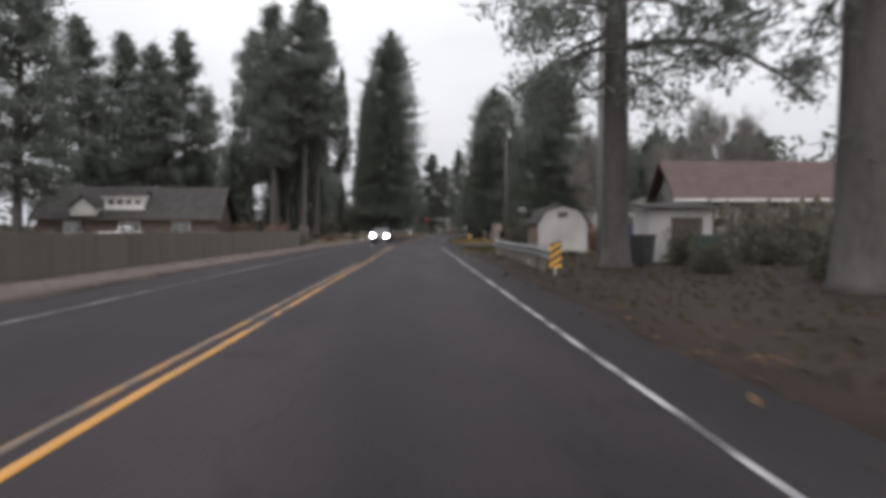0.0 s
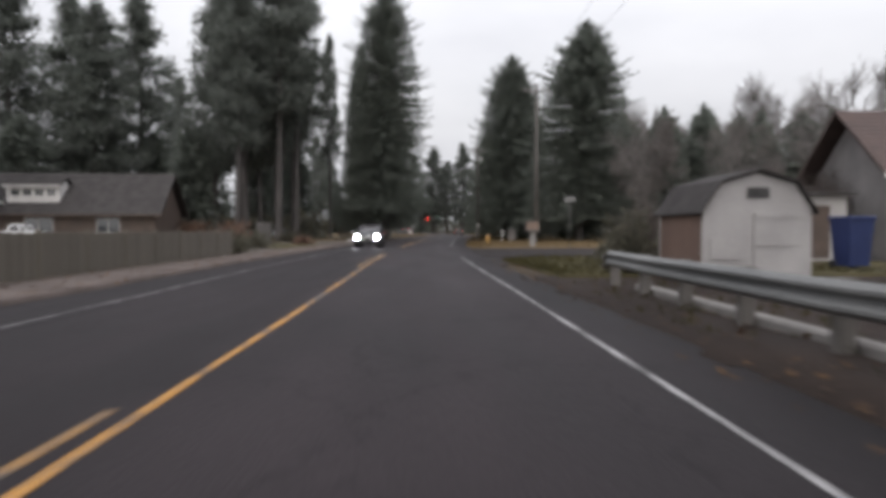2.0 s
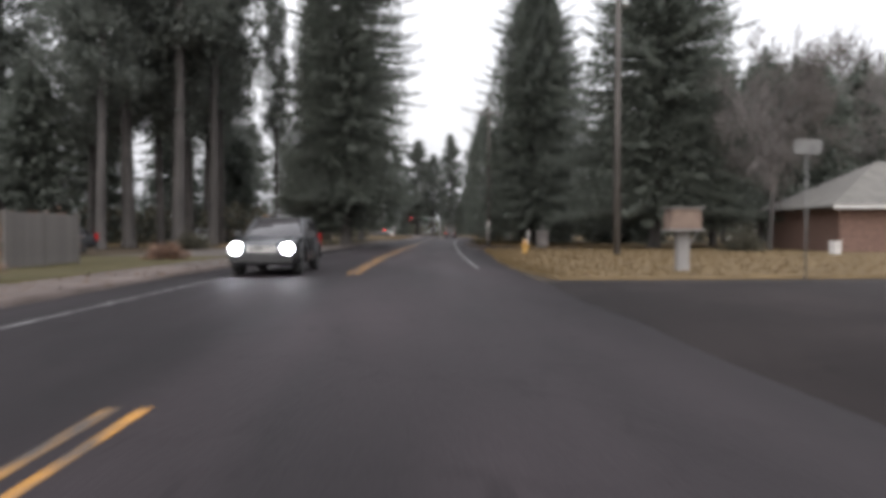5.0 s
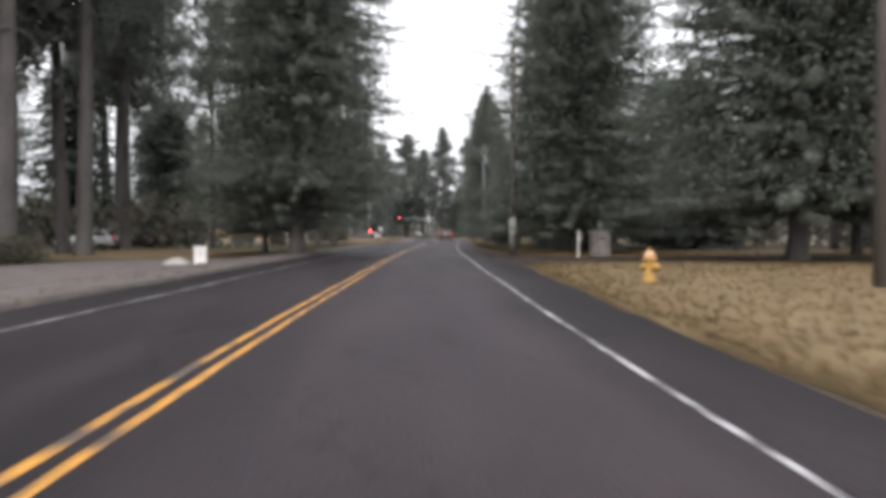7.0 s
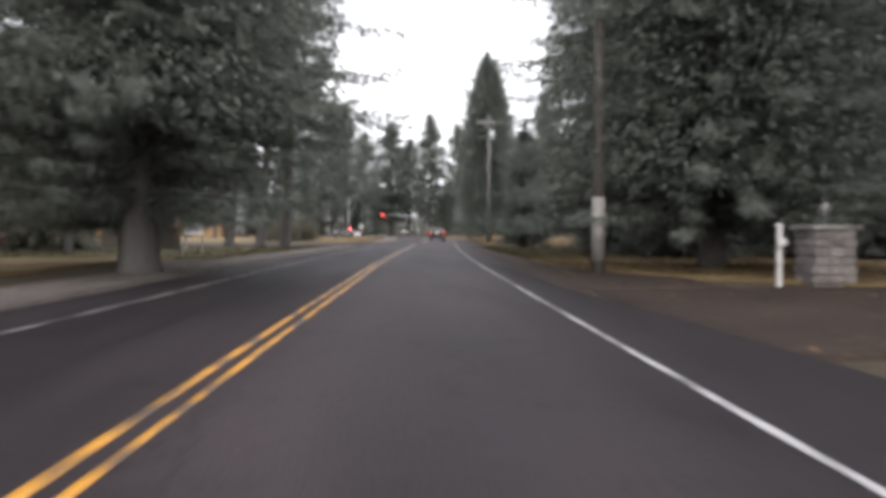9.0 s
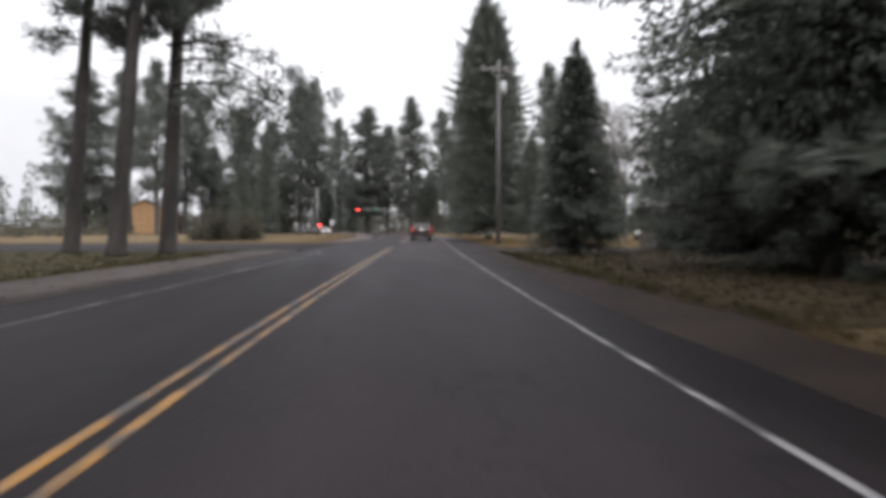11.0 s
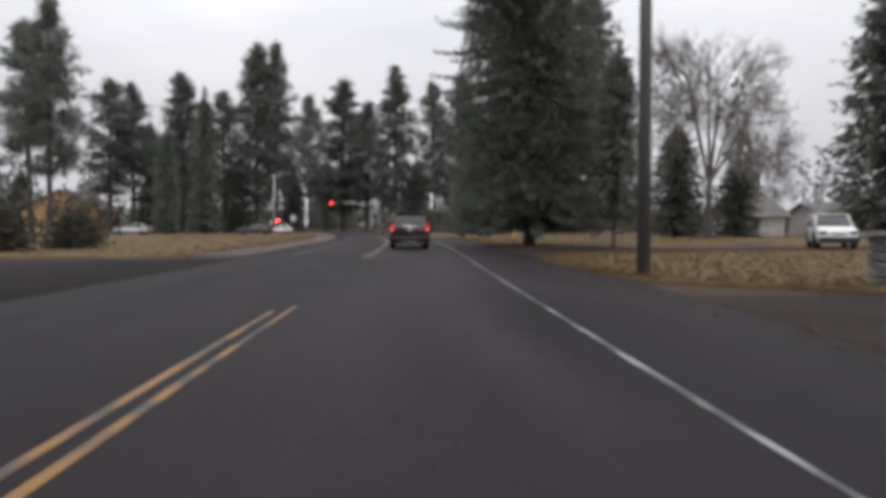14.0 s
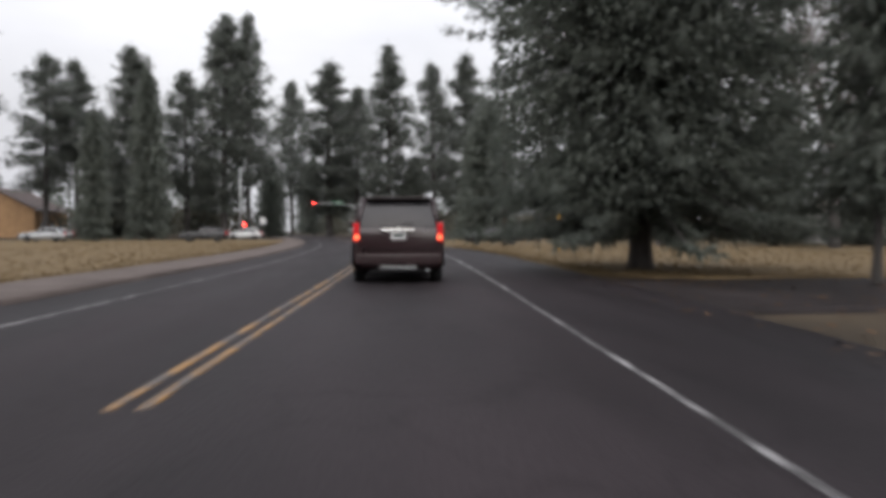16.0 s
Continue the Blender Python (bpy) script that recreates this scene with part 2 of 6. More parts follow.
GREY_POLE_WOOD = surf("grey_pole_wood", (0.085, 0.082, 0.082), (0.155, 0.148, 0.147), 0.85, 2.0, 0.6, 20, stretch=(1, 1, 0.15))
POLE_WOOD = surf("weathered_pole_wood", (0.15, 0.143, 0.140), (0.26, 0.248, 0.243), 0.85, 2.0, 0.6, 20, stretch=(1, 1, 0.15))
FENCE_WOOD = surf("tan_fence_wood", (0.074, 0.064, 0.051), (0.136, 0.116, 0.092), 0.8, 1.2, 0.4, 16, stretch=(1, 1, 0.2), random_tone=0.12)
GREY_WOOD = surf("grey_fence_wood", (0.08, 0.073, 0.068), (0.155, 0.14, 0.13), 0.85, 1.2, 0.4, 16, stretch=(1, 1, 0.2), random_tone=0.12)
STEEL = surf("galvanised_steel", (0.30, 0.31, 0.31), (0.50, 0.51, 0.51), 0.45, 2.5, 0.15, 30, metal=0.7)
DULL_STEEL = surf("dull_grey_steel", (0.10, 0.098, 0.095), (0.20, 0.195, 0.19), 0.7, 2.5, 0.1, 30, metal=0.2)
RAIL_STEEL = surf("weathered_rail_steel", (0.10, 0.102, 0.10), (0.19, 0.19, 0.185), 0.6, 2.0, 0.2, 30, metal=0.4, stretch=(1, 0.3, 1))
CHROME = surf("chrome", (0.7, 0.7, 0.7), (0.85, 0.85, 0.85), 0.12, 4, 0, metal=1.0, rough_var=0.05)
CONCRETE = surf("concrete", (0.16, 0.15, 0.143), (0.27, 0.255, 0.24), 0.85, 1.5, 0.5, 25, spec=0.12)
FOOTPATH = surf("dusty_footpath", (0.060, 0.048, 0.043), (0.132, 0.108, 0.098), 0.88, 0.7, 0.6, 22, spec=0.12)
STONE = surf("field_stone", (0.09, 0.08, 0.077), (0.215, 0.19, 0.18), 0.85, 3.0, 0.9, 18, random_tone=0.3)
MORTAR = surf("mortar", (0.20, 0.19, 0.18), (0.30, 0.29, 0.27), 0.9, 4, 0.5, 30)
BRICK = surf("brown_brick", (0.10, 0.060, 0.048), (0.19, 0.115, 0.09), 0.85, 5, 0.5, 30, random_tone=0.25)
WHITE_PAINT = surf("weathered_white_paint", (0.42, 0.40, 0.39), (0.64, 0.62, 0.60), 0.6, 0.9, 0.15, 20)
RUSSET_BOARDS = surf("russet_boards", (0.085, 0.052, 0.040), (0.150, 0.095, 0.072), 0.8, 1.0, 0.3, 20, stretch=(1, 1, 0.2))
DULL_SIDING = surf("dull_grey_siding", (0.14, 0.13, 0.127), (0.235, 0.22, 0.213), 0.75, 1.0, 0.25, 20)
SHED_PAINT = surf("grimy_white_paint", (0.27, 0.255, 0.25), (0.43, 0.41, 0.40), 0.7, 0.8, 0.2, 20)
TAN_SIDING = surf("tan_siding", (0.30, 0.175, 0.085), (0.44, 0.26, 0.13), 0.7, 1.0, 0.2, 20)
BROWN_SIDING = surf("brown_siding", (0.05, 0.036, 0.030), (0.10, 0.072, 0.058), 0.75, 1.0, 0.3, 20)
RED_SHINGLES = surf("red_brown_shingles", (0.045, 0.030, 0.027), (0.085, 0.057, 0.050), 0.85, 1.5, 0.6, 18)
SHINGLES = surf("grey_shingles", (0.11, 0.10, 0.095), (0.22, 0.20, 0.19), 0.85, 1.5, 0.6, 18)
DARK_SHINGLES = surf("dark_shingles", (0.028, 0.025, 0.025), (0.062, 0.057, 0.055), 0.9, 1.5, 0.6, 18, spec=0.15)
PALE_SHINGLES = surf("mossy_grey_shingles", (0.088, 0.083, 0.075), (0.16, 0.15, 0.136), 0.85, 1.5, 0.6, 18)
GLASS = pane("dark_window_glass")
CAR_GLASS = pane("tinted_car_glass", (0.024, 0.022, 0.024), 0.10)
CAR_GLASS.node_tree.nodes["Principled BSDF"].inputs["Specular IOR Level"].default_value = 0.35
TYRE = surf("tyre_rubber", (0.012, 0.012, 0.012), (0.03, 0.03, 0.03), 0.8, 6, 0.3)
BLACK_PLASTIC = surf("black_plastic", (0.016, 0.016, 0.017), (0.035, 0.034, 0.035), 0.55, 4, 0.1)
MAROON = surf("dark_red_car_paint", (0.017, 0.0075, 0.009), (0.027, 0.0115, 0.0135), 0.30, 1.5, 0, spec=0.6)
DARK_PAINT = surf("charcoal_car_paint", (0.018, 0.019, 0.022), (0.035, 0.036, 0.040), 0.28, 1.5, 0, spec=0.6)
SILVER_PAINT = surf("silver_car_paint", (0.30, 0.31, 0.32), (0.42, 0.43, 0.44), 0.32, 1.5, 0, metal=0.3)
WHITE_CAR = surf("white_car_paint", (0.60, 0.60, 0.60), (0.74, 0.74, 0.74), 0.3, 1.5, 0)
TAIL_RED = glow("lit_tail_lamp", (1.0, 0.02, 0.03), 0.28, (0.30, 0.012, 0.014))
BRAKE_HOT = glow("lit_brake_bulb", (1.0, 0.15, 0.06), 2.6)
# Tail lamps of the other cars carry a faint red glow of their own.
DIM_RED = glow("faint_tail_lamp", (1.0, 0.03, 0.03), 0.04, (0.25, 0.01, 0.01))
HEADLAMP = glow("lit_headlamp", (0.90, 0.92, 1.0), 60.0, (0.8, 0.8, 0.8))
FOG_LAMP = glow("lit_fog_lamp", (1.0, 0.86, 0.62), 9.0, (0.8, 0.8, 0.7))
SIGNAL_RED = glow("lit_red_signal", (1.0, 0.04, 0.03), 20.0)
LENS_OFF = surf("unlit_signal_lens", (0.02, 0.02, 0.015), (0.04, 0.035, 0.02), 0.3, 8, 0)
HYDRANT_YELLOW = surf("hydrant_yellow_paint", (0.27, 0.145, 0.03), (0.36, 0.205, 0.045), 0.6, 5, 0.2)
HYDRANT_TOP = surf("faded_orange_paint", (0.36, 0.20, 0.10), (0.46, 0.28, 0.15), 0.6, 5, 0.2)
SIGN_YELLOW = surf("sign_yellow", (0.50, 0.25, 0.02), (0.60, 0.31, 0.03), 0.45, 3, 0)
SIGN_WHITE = surf("sign_white", (0.6, 0.6, 0.6), (0.72, 0.72, 0.72), 0.45, 3, 0)
SIGN_GREEN = surf("sign_green", (0.02, 0.16, 0.08), (0.03, 0.22, 0.11), 0.45, 3, 0)
BLUE_PLASTIC = surf("blue_plastic", (0.014, 0.022, 0.075), (0.022, 0.036, 0.115), 0.5, 3, 0.1)
GREEN_METAL = surf("dark_green_metal", (0.02, 0.035, 0.028), (0.04, 0.06, 0.05), 0.6, 2, 0.1)
MAILBOX_BROWN = surf("brown_mailbox_wood", (0.13, 0.09, 0.07), (0.23, 0.165, 0.13), 0.75, 3, 0.4)
CABLE = surf("black_cable", (0.02, 0.02, 0.02), (0.03, 0.03, 0.03), 0.7, 3, 0)


# ---- mesh helpers ----
def np_mesh(name, verts, faces):
    """A mesh of equal-sided faces from arrays."""
    verts, faces = np.asarray(verts, float), np.asarray(faces, int)
    me = bpy.data.meshes.new(name)
    k = faces.shape[1]
    me.vertices.add(len(verts))
    me.vertices.foreach_set("co", verts.ravel())
    me.loops.add(faces.size)
    me.loops.foreach_set("vertex_index", faces.ravel())
    me.polygons.add(len(faces))
    me.polygons.foreach_set("loop_start", np.arange(0, faces.size, k))
    me.update(calc_edges=True)
    return me


def hang(ob, parent, label=""):
    ob.parent = parent
    if label:
        ob["label"] = label
    return ob


def part(name, bm, material, parent, label=""):
    """Links a bmesh as one mesh object under a thing or a part (or as a thing of its own, where parent is None)."""
    me = bpy.data.meshes.new(name)
    bm.to_mesh(me)
    bm.free()
    me.materials.append(material)
    return hang(new(name, me), parent, label)


def thing(name, m, label, category, group="", kind=""):
    ob = new(name)
    ob.matrix_world = m
    return tagged(ob, label, category, group, kind)


def box_into(bm, lo, hi, bevel=0.0, m=None):
    (x0, y0, z0), (x1, y1, z1) = lo, hi
    got = bmesh.ops.create_cube(bm, size=1.0)
    vs = got["verts"]
    for v in vs:
        v.co = Vector(((v.co.x + 0.5) * (x1 - x0) + x0, (v.co.y + 0.5) * (y1 - y0) + y0, (v.co.z + 0.5) * (z1 - z0) + z0))
    if bevel:
        edges = list({e for v in vs for e in v.link_edges})
        res = bmesh.ops.bevel(bm, geom=edges, offset=bevel, segments=2, affect="EDGES", profile=0.7)
        vs = list({v for f in res["faces"] for v in f.verts} | {v for v in vs if v.is_valid})
    if m is not None:
        bmesh.ops.transform(bm, matrix=m, verts=vs)
    return vs


def boxes(*lohis, bevel=0.0):
    bm = bmesh.new()
    for lo, hi in lohis:
        box_into(bm, lo, hi, bevel)
    return bm


def tube(path, radii, sides=8, cap=True):
    """A bmesh pipe along points with a radius at each."""
    bm = bmesh.new()
    rings = []
    for i, p in enumerate(path):
        p = Vector(p)
        a = Vector(path[max(i - 1, 0)])
        b = Vector(path[min(i + 1, len(path) - 1)])
        d = (b - a).normalized()
        u = d.cross(Vector((0.3, 0.9, 0.1))).normalized()
        w = d.cross(u)
        rings.append([bm.verts.new(p + radii[i] * (math.cos(k * 2 * math.pi / sides) * u + math.sin(k * 2 * math.pi / sides) * w))
                      for k in range(sides)])
    for r0, r1 in zip(rings, rings[1:]):
        for k in range(sides):
            bm.faces.new((r0[k], r0[(k + 1) % sides], r1[(k + 1) % sides], r1[k]))
    if cap:
        bm.faces.new(rings[0][::-1])
        bm.faces.new(rings[-1])
    for f in bm.faces:
        f.smooth = True
    bmesh.ops.recalc_face_normals(bm, faces=bm.faces)
    return bm


def cyl(r0, r1, z0, z1, sides=16, at=(0, 0)):
    return tube([(at[0], at[1], z0), (at[0], at[1], z1)], [r0, r1], sides)


def wall_cells(w, h, thick, openings):
    """A wall from x 0 to w, z 0 to h, y 0 to thick, with rectangular holes (x0, z0, x1, z1)."""
    xs = sorted({0, w, *[o[0] for o in openings], *[o[2] for o in openings]})
    zs = sorted({0, h, *[o[1] for o in openings], *[o[3] for o in openings]})
    bm = bmesh.new()
    for x0, x1 in zip(xs, xs[1:]):
        for z0, z1 in zip(zs, zs[1:]):
            cx, cz = (x0 + x1) / 2, (z0 + z1) / 2
            if not any(o[0] < cx < o[2] and o[1] < cz < o[3] for o in openings):
                box_into(bm, (x0, 0, z0), (x1, thick, z1))
    bmesh.ops.remove_doubles(bm, verts=bm.verts, dist=1e-4)
    return bm


# ---- the road and the ground ----
ROAD_Y = [-60, 5, 20, 31, 46.8, 60, 70, 78.4, 88.8, 96.3, 108, 121, 134, 148.6, 170.3, 179, 188, 199, 215, 235, 255, 285, 303, 340, 420, 600]
ROAD_X = [-2.15, -2.09, -1.98, -1.86, -1.79, -1.42, -1.02, -0.66, 0.02, 0.50, 1.34, 2.35, 3.60, 5.05, 7.46, 8.45, 9.4, 10.3, 10.9, 10.5, 9.2,
          5.6, 2.9, -3.0, -18.0, -48.0]
_fine = np.arange(-60, 600.5, 0.5)
_kernel = np.hanning(31) / np.hanning(31).sum()
_centre = np.convolve(np.pad(np.interp(_fine, ROAD_Y, ROAD_X), 15, mode="edge"), _kernel, mode="valid")


def mid(y):
    """x of the yellow centre line at y."""
    return float(np.interp(y, _fine, _centre))


def wobble(y, seed, amount):
    return amount * noise.noise(Vector((y * 0.35, seed * 7.3, 0.0))) + 0.5 * amount * noise.noise(Vector((y * 1.3, seed * 3.1, 5.0)))


def sheet(name, y0, y1, left, right, z, material, label, category="ground", step=1.0, across=1, edge=0.0, relief=0.0, skirt=0.10, seed=1):
    """A strip of ground from y0 to y1 between two side lines x = left(y), right(y), with a skirt into the ground."""
    ys = np.linspace(y0, y1, max(2, int((y1 - y0) / step) + 1))
    rows = []
    for y in ys:
        a, b = left(y) + wobble(y, seed, edge), right(y) + wobble(y, seed + 9, edge)
        row = [(a, y, z - skirt)]
        for k in range(across + 1):
            x = a + (b - a) * k / across
            dz = relief * (noise.noise(Vector((x * 0.5, y * 0.5, seed))) + 0.5 * noise.noise(Vector((x * 2.1, y * 2.1, seed))))
            row.append((x, y, z + dz))
        rows.append(row + [(b, y, z - skirt)])
    for at, d in ((0, -0.02), (-1, 0.02)):
        rows.insert(len(rows) if at else 0, [(px, py + d, z - skirt) for px, py, _ in rows[at]])
    k = across + 3
    verts = np.array(rows).reshape(-1, 3)
    faces = [(i * k + j, i * k + j + 1, (i + 1) * k + j + 1, (i + 1) * k + j) for i in range(len(rows) - 1) for j in range(k - 1)]
    me = np_mesh(name, verts, faces)
    me.materials.append(material)
    return tagged(new(name, me), label, category, kind="structure")


def beside(d):
    return lambda y: mid(y) + d


def line_of(points):
    py, px = [p[0] for p in points], [p[1] for p in points]
    return lambda y: float(np.interp(y, py, px))


def ground_sheet():
    xs = np.concatenate([np.linspace(-1500, -120, 12), np.linspace(-100, 110, 43), np.linspace(140, 1500, 12)])
    ys = np.concatenate([np.linspace(-1200, -60, 10), np.linspace(-50, 420, 95), np.linspace(460, 1800, 12)])
    verts = []
    for y in ys:
        for x in xs:
            d = abs(x - mid(min(max(y, -60), 600)))
            lump = min(max((d - 9) / 12, 0), 1)
            z = -0.06 + lump * (0.10 * noise.noise(Vector((x * 0.11, y * 0.11, 2))) + 0.04)
            verts.append((x, y, z))
    w = len(xs)
    faces = [(i * w + j, i * w + j + 1, (i + 1) * w + j + 1, (i + 1) * w + j) for i in range(len(ys) - 1) for j in range(w - 1)]
    me = np_mesh("ground", verts, faces)
    me.polygons.foreach_set("use_smooth", [True] * len(me.polygons))
    me.materials.append(SOIL)
    return tagged(new("ground", me), "dark damp ground strewn with needles and leaves", "ground", kind="structure")


ground_sheet()
RIGHT_EDGE = line_of([(-60, 4.6), (40, 4.6), (75, 4.75), (96, 5.4), (106, 4.6), (146, 4.6), (150, 6.0), (156, 6.4), (600, 6.2)])
road = sheet("road", -60, 600, beside(-4.3), lambda y: mid(y) + RIGHT_EDGE(y), 0.0, ASPHALT, "wet two-lane asphalt road", "road", 1.5, 8, 0.12, 0.0)
across = road.data.uv_layers.new(name="across")
across_xy = np.array([(v.co.x - mid(v.co.y), v.co.y) for v in road.data.vertices])
road_loops = np.empty(len(road.data.loops), int)
road.data.loops.foreach_get("vertex_index", road_loops)
across.data.foreach_set("uv", across_xy[road_loops].ravel())
for tail, (y0, y1) in enumerate([(-60, 46.5), (46.5, 73.0), (73.0, 149.0), (171.5, 290.0)]):
    sheet("footpath", y0, y1, beside(-6.45), beside(-4.35), 0.075, FOOTPATH if tail != 2 else GRAVEL,
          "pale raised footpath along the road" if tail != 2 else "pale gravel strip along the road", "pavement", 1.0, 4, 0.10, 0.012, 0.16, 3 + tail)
# side streets and driveways
sheet("side_street", 51.0, 66.3, lambda y: mid(y) + 4.2, lambda y: 60.0, -0.004, SHOULDER_ASPHALT, "worn asphalt side street meeting the road", "road", 1.0, 6, 0.0, 0.0)
sheet("side_street", 150.0, 171.0, lambda y: -70.0, lambda y: mid(y) - 4.0, -0.004, SHOULDER_ASPHALT, "wide worn asphalt side street", "road", 1.0, 6, 0.0, 0.0)
sheet("driveway", 97.5, 105.0, lambda y: mid(y) + 5.0, lambda y: 15.5, -0.008, DIRT, "brown packed dirt driveway", "driveway", 0.8, 12, 0.4, 0.012)
sheet("driveway", 146.0, 155.5, lambda y: mid(y) + 5.6, lambda y: 20.0, -0.008, DIRT, "dark dirt driveway", "driveway", 0.8, 12, 0.4, 0.012)
sheet("driveway", 174.4, 181.0, lambda y: mid(y) + 5.6, lambda y: 46.0, -0.006, SHOULDER_ASPHALT, "dark asphalt driveway", "driveway", 0.8, 8, 0.0, 0.0)
sheet("driveway", 57.0, 66.0, lambda y: -32.0, lambda y: mid(y) - 6.2, 0.0, GRAVEL, "pale gravel driveway", "driveway", 0.8, 10, 0.3, 0.015)
sheet("driveway", 84.0, 103.0, lambda y: -14.0 + 0.15 * (y - 84), lambda y: mid(y) - 6.2, 0.01, GRAVEL, "pale gravel turning place", "driveway", 0.8, 8, 0.5, 0.02)
sheet("intersection", 258.0, 276.0, lambda y: -80.0, lambda y: 90.0, -0.006, SHOULDER_ASPHALT, "cross street at the traffic light", "road", 2.0, 6, 0.0, 0.0)
sheet("street_corner", 43.0, 51.4, lambda y: mid(y) + 4.1, line_of([(43.0, 2.9), (46.5, 3.7), (49, 4.8), (51.4, 8.0)]), -0.007, SHOULDER_ASPHALT, "worn asphalt at the street corner", "road", 0.6, 5, 0.0, 0.0)
# verges and lawns
sheet("verge", -60, 38, lambda y: mid(y) + 4.5, lambda y: mid(y) + 30, -0.02, DIRT, "dark damp dirt verge with fallen leaves", "verge", 1.0, 24, 0.2, 0.05, seed=21)
sheet("lawn", 37.5, 50.6, line_of([(37.5, 3.6), (40.5, 3.6), (46.5, 3.3), (49, 4.4), (50.6, 6.4)]), lambda y: 17.0, 0.03, LAWN,
      "short dull green grass at the street corner", "lawn", 0.6, 18, 0.12, 0.03, seed=22)
sheet("lawn", 66.8, 97.0, line_of([(66.8, 4.2), (72, 4.0), (78, 4.3), (81, 4.6), (91, 5.4), (94.5, 6.0), (97, 7.2)]), lambda y: 60.0, 0.03, STRAW,
      "straw-coloured winter lawn beside the road", "lawn", 0.7, 40, 0.15, 0.04, seed=23)
sheet("lawn", 105.5, 120.0, line_of([(105.5, 12.6), (108.5, 9.6), (112, 8.4), (120, 8.2)]), lambda y: 60.0, 0.03, STRAW,
      "strip of straw-coloured grass", "lawn", 0.7, 30, 0.2, 0.04, seed=24)
sheet("verge", 105.0, 147.5, lambda y: mid(y) + 4.3, lambda y: mid(y) + 8.2, -0.008, DIRT, "dark dirt shoulder under the spruces", "verge", 1.0, 8, 0.2, 0.012, seed=32)
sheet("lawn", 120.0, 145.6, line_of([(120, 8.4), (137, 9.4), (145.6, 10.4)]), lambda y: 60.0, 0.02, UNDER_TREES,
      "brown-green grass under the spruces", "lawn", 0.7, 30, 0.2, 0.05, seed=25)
sheet("lawn", 156.0, 174.0, line_of([(156, 15.6), (159, 12.8), (161, 12.6), (169, 13.5), (171.5, 15.0), (174, 18.2)]), lambda y: 62.0, 0.03, STRAW,
      "straw-coloured lawn between two driveways", "lawn", 0.6, 40, 0.12, 0.04, seed=26)
sheet("lawn", 180.6, 256.0, line_of([(180.6, 17.2), (183, 15.6), (190, 16.2), (199, 17.2), (256, 15.5)]), lambda y: 75.0, 0.03, STRAW,
      "straw-coloured lawn round the large spruce", "lawn", 1.0, 50, 0.2, 0.05, seed=27)
sheet("lawn", 172.0, 256.0, lambda y: -70.0, lambda y: mid(y) - 6.5, 0.03, STRAW, "straw-coloured field beside the road", "lawn", 1.0, 50, 0.2, 0.05, seed=28)
sheet("lawn", 124.0, 149.5, lambda y: -50.0, lambda y: mid(y) - 6.5, 0.03, LAWN, "green and straw lawn under tall pines", "lawn", 0.8, 40, 0.2, 0.05, seed=29)
sheet("lawn", 106.0, 124.0, lambda y: -50.0, lambda y: mid(y) - 9.5, 0.02, STRAW, "straw-coloured lawn behind the spruces", "lawn", 0.8, 40, 0.3, 0.05, seed=30)
sheet("lawn", 66.0, 84.0, lambda y: -40.0, lambda y: mid(y) - 6.6, 0.02, LAWN, "rough green grass beside the driveway", "lawn", 0.8, 30, 0.2, 0.05, seed=31)


def road_line(y0, y1, d, width, material, label, step=1.2):
    def at(side):
        return lambda y: mid(y) + d + side * width / 2
    return sheet("road_line", y0, y1, at(-1), at(1), 0.005, material, label, "road marking", step, 1, 0.016, 0.0, 0.004, int(abs(d) * 10 + y0))


for y0, y1, d, paint in [(-60, 24.5, -0.02, FADED_YELLOW), (42.5, 54.4, -0.02, FADED_YELLOW), (69, 118, -0.02, YELLOW_LINE), (118, 154.5, -0.02, FADED_YELLOW), (170, 256, -0.02, FADED_YELLOW),
                         (-60, 54.4, 0.19, YELLOW_LINE), (69, 118, 0.19, YELLOW_LINE), (118, 155, 0.19, FADED_YELLOW), (170, 256, 0.19, FADED_YELLOW)]:
    road_line(y0, y1, d, 0.088, paint, "worn yellow centre line")
for y0, y1, paint in [(-60, 50.5, WHITE_LINE), (72.0, 117.5, WHITE_LINE), (117.5, 178, FADED_WHITE), (178, 256, WHITE_LINE), (280, 420, WHITE_LINE)]:
    road_line(y0, y1, 3.72, 0.066, paint, "worn white edge line")
for y0, y1, paint in [(-60, 66, FADED_WHITE), (66, 112, WHITE_LINE), (112, 148, FADED_WHITE), (173, 256, FADED_WHITE), (280, 420, WHITE_LINE)]:
    road_line(y0, y1, -2.97, 0.048, paint, "thin worn white edge line")


# ---- trees ----
def strips(base, way, length, width, side):
    """Thin leaf-shaped pieces, two triangles each: arrays of base points, directions, lengths, widths and side vectors."""
    n = len(base)
    mid_p = base + way * (length * 0.45)[:, None]
    tip = base + way * length[:, None]
    half = side * (width * 0.5)[:, None]
    verts = np.stack([base, mid_p + half, tip, mid_p - half], axis=1).reshape(-1, 3)
    i = np.arange(n)[:, None] * 4
    faces = np.concatenate([i + [[0, 1, 2]], i + [[0, 2, 3]]], axis=1).reshape(-1, 3)
    return verts, faces


def unit(v):
    return v / np.maximum(np.linalg.norm(v, axis=1, keepdims=True), 1e-9)


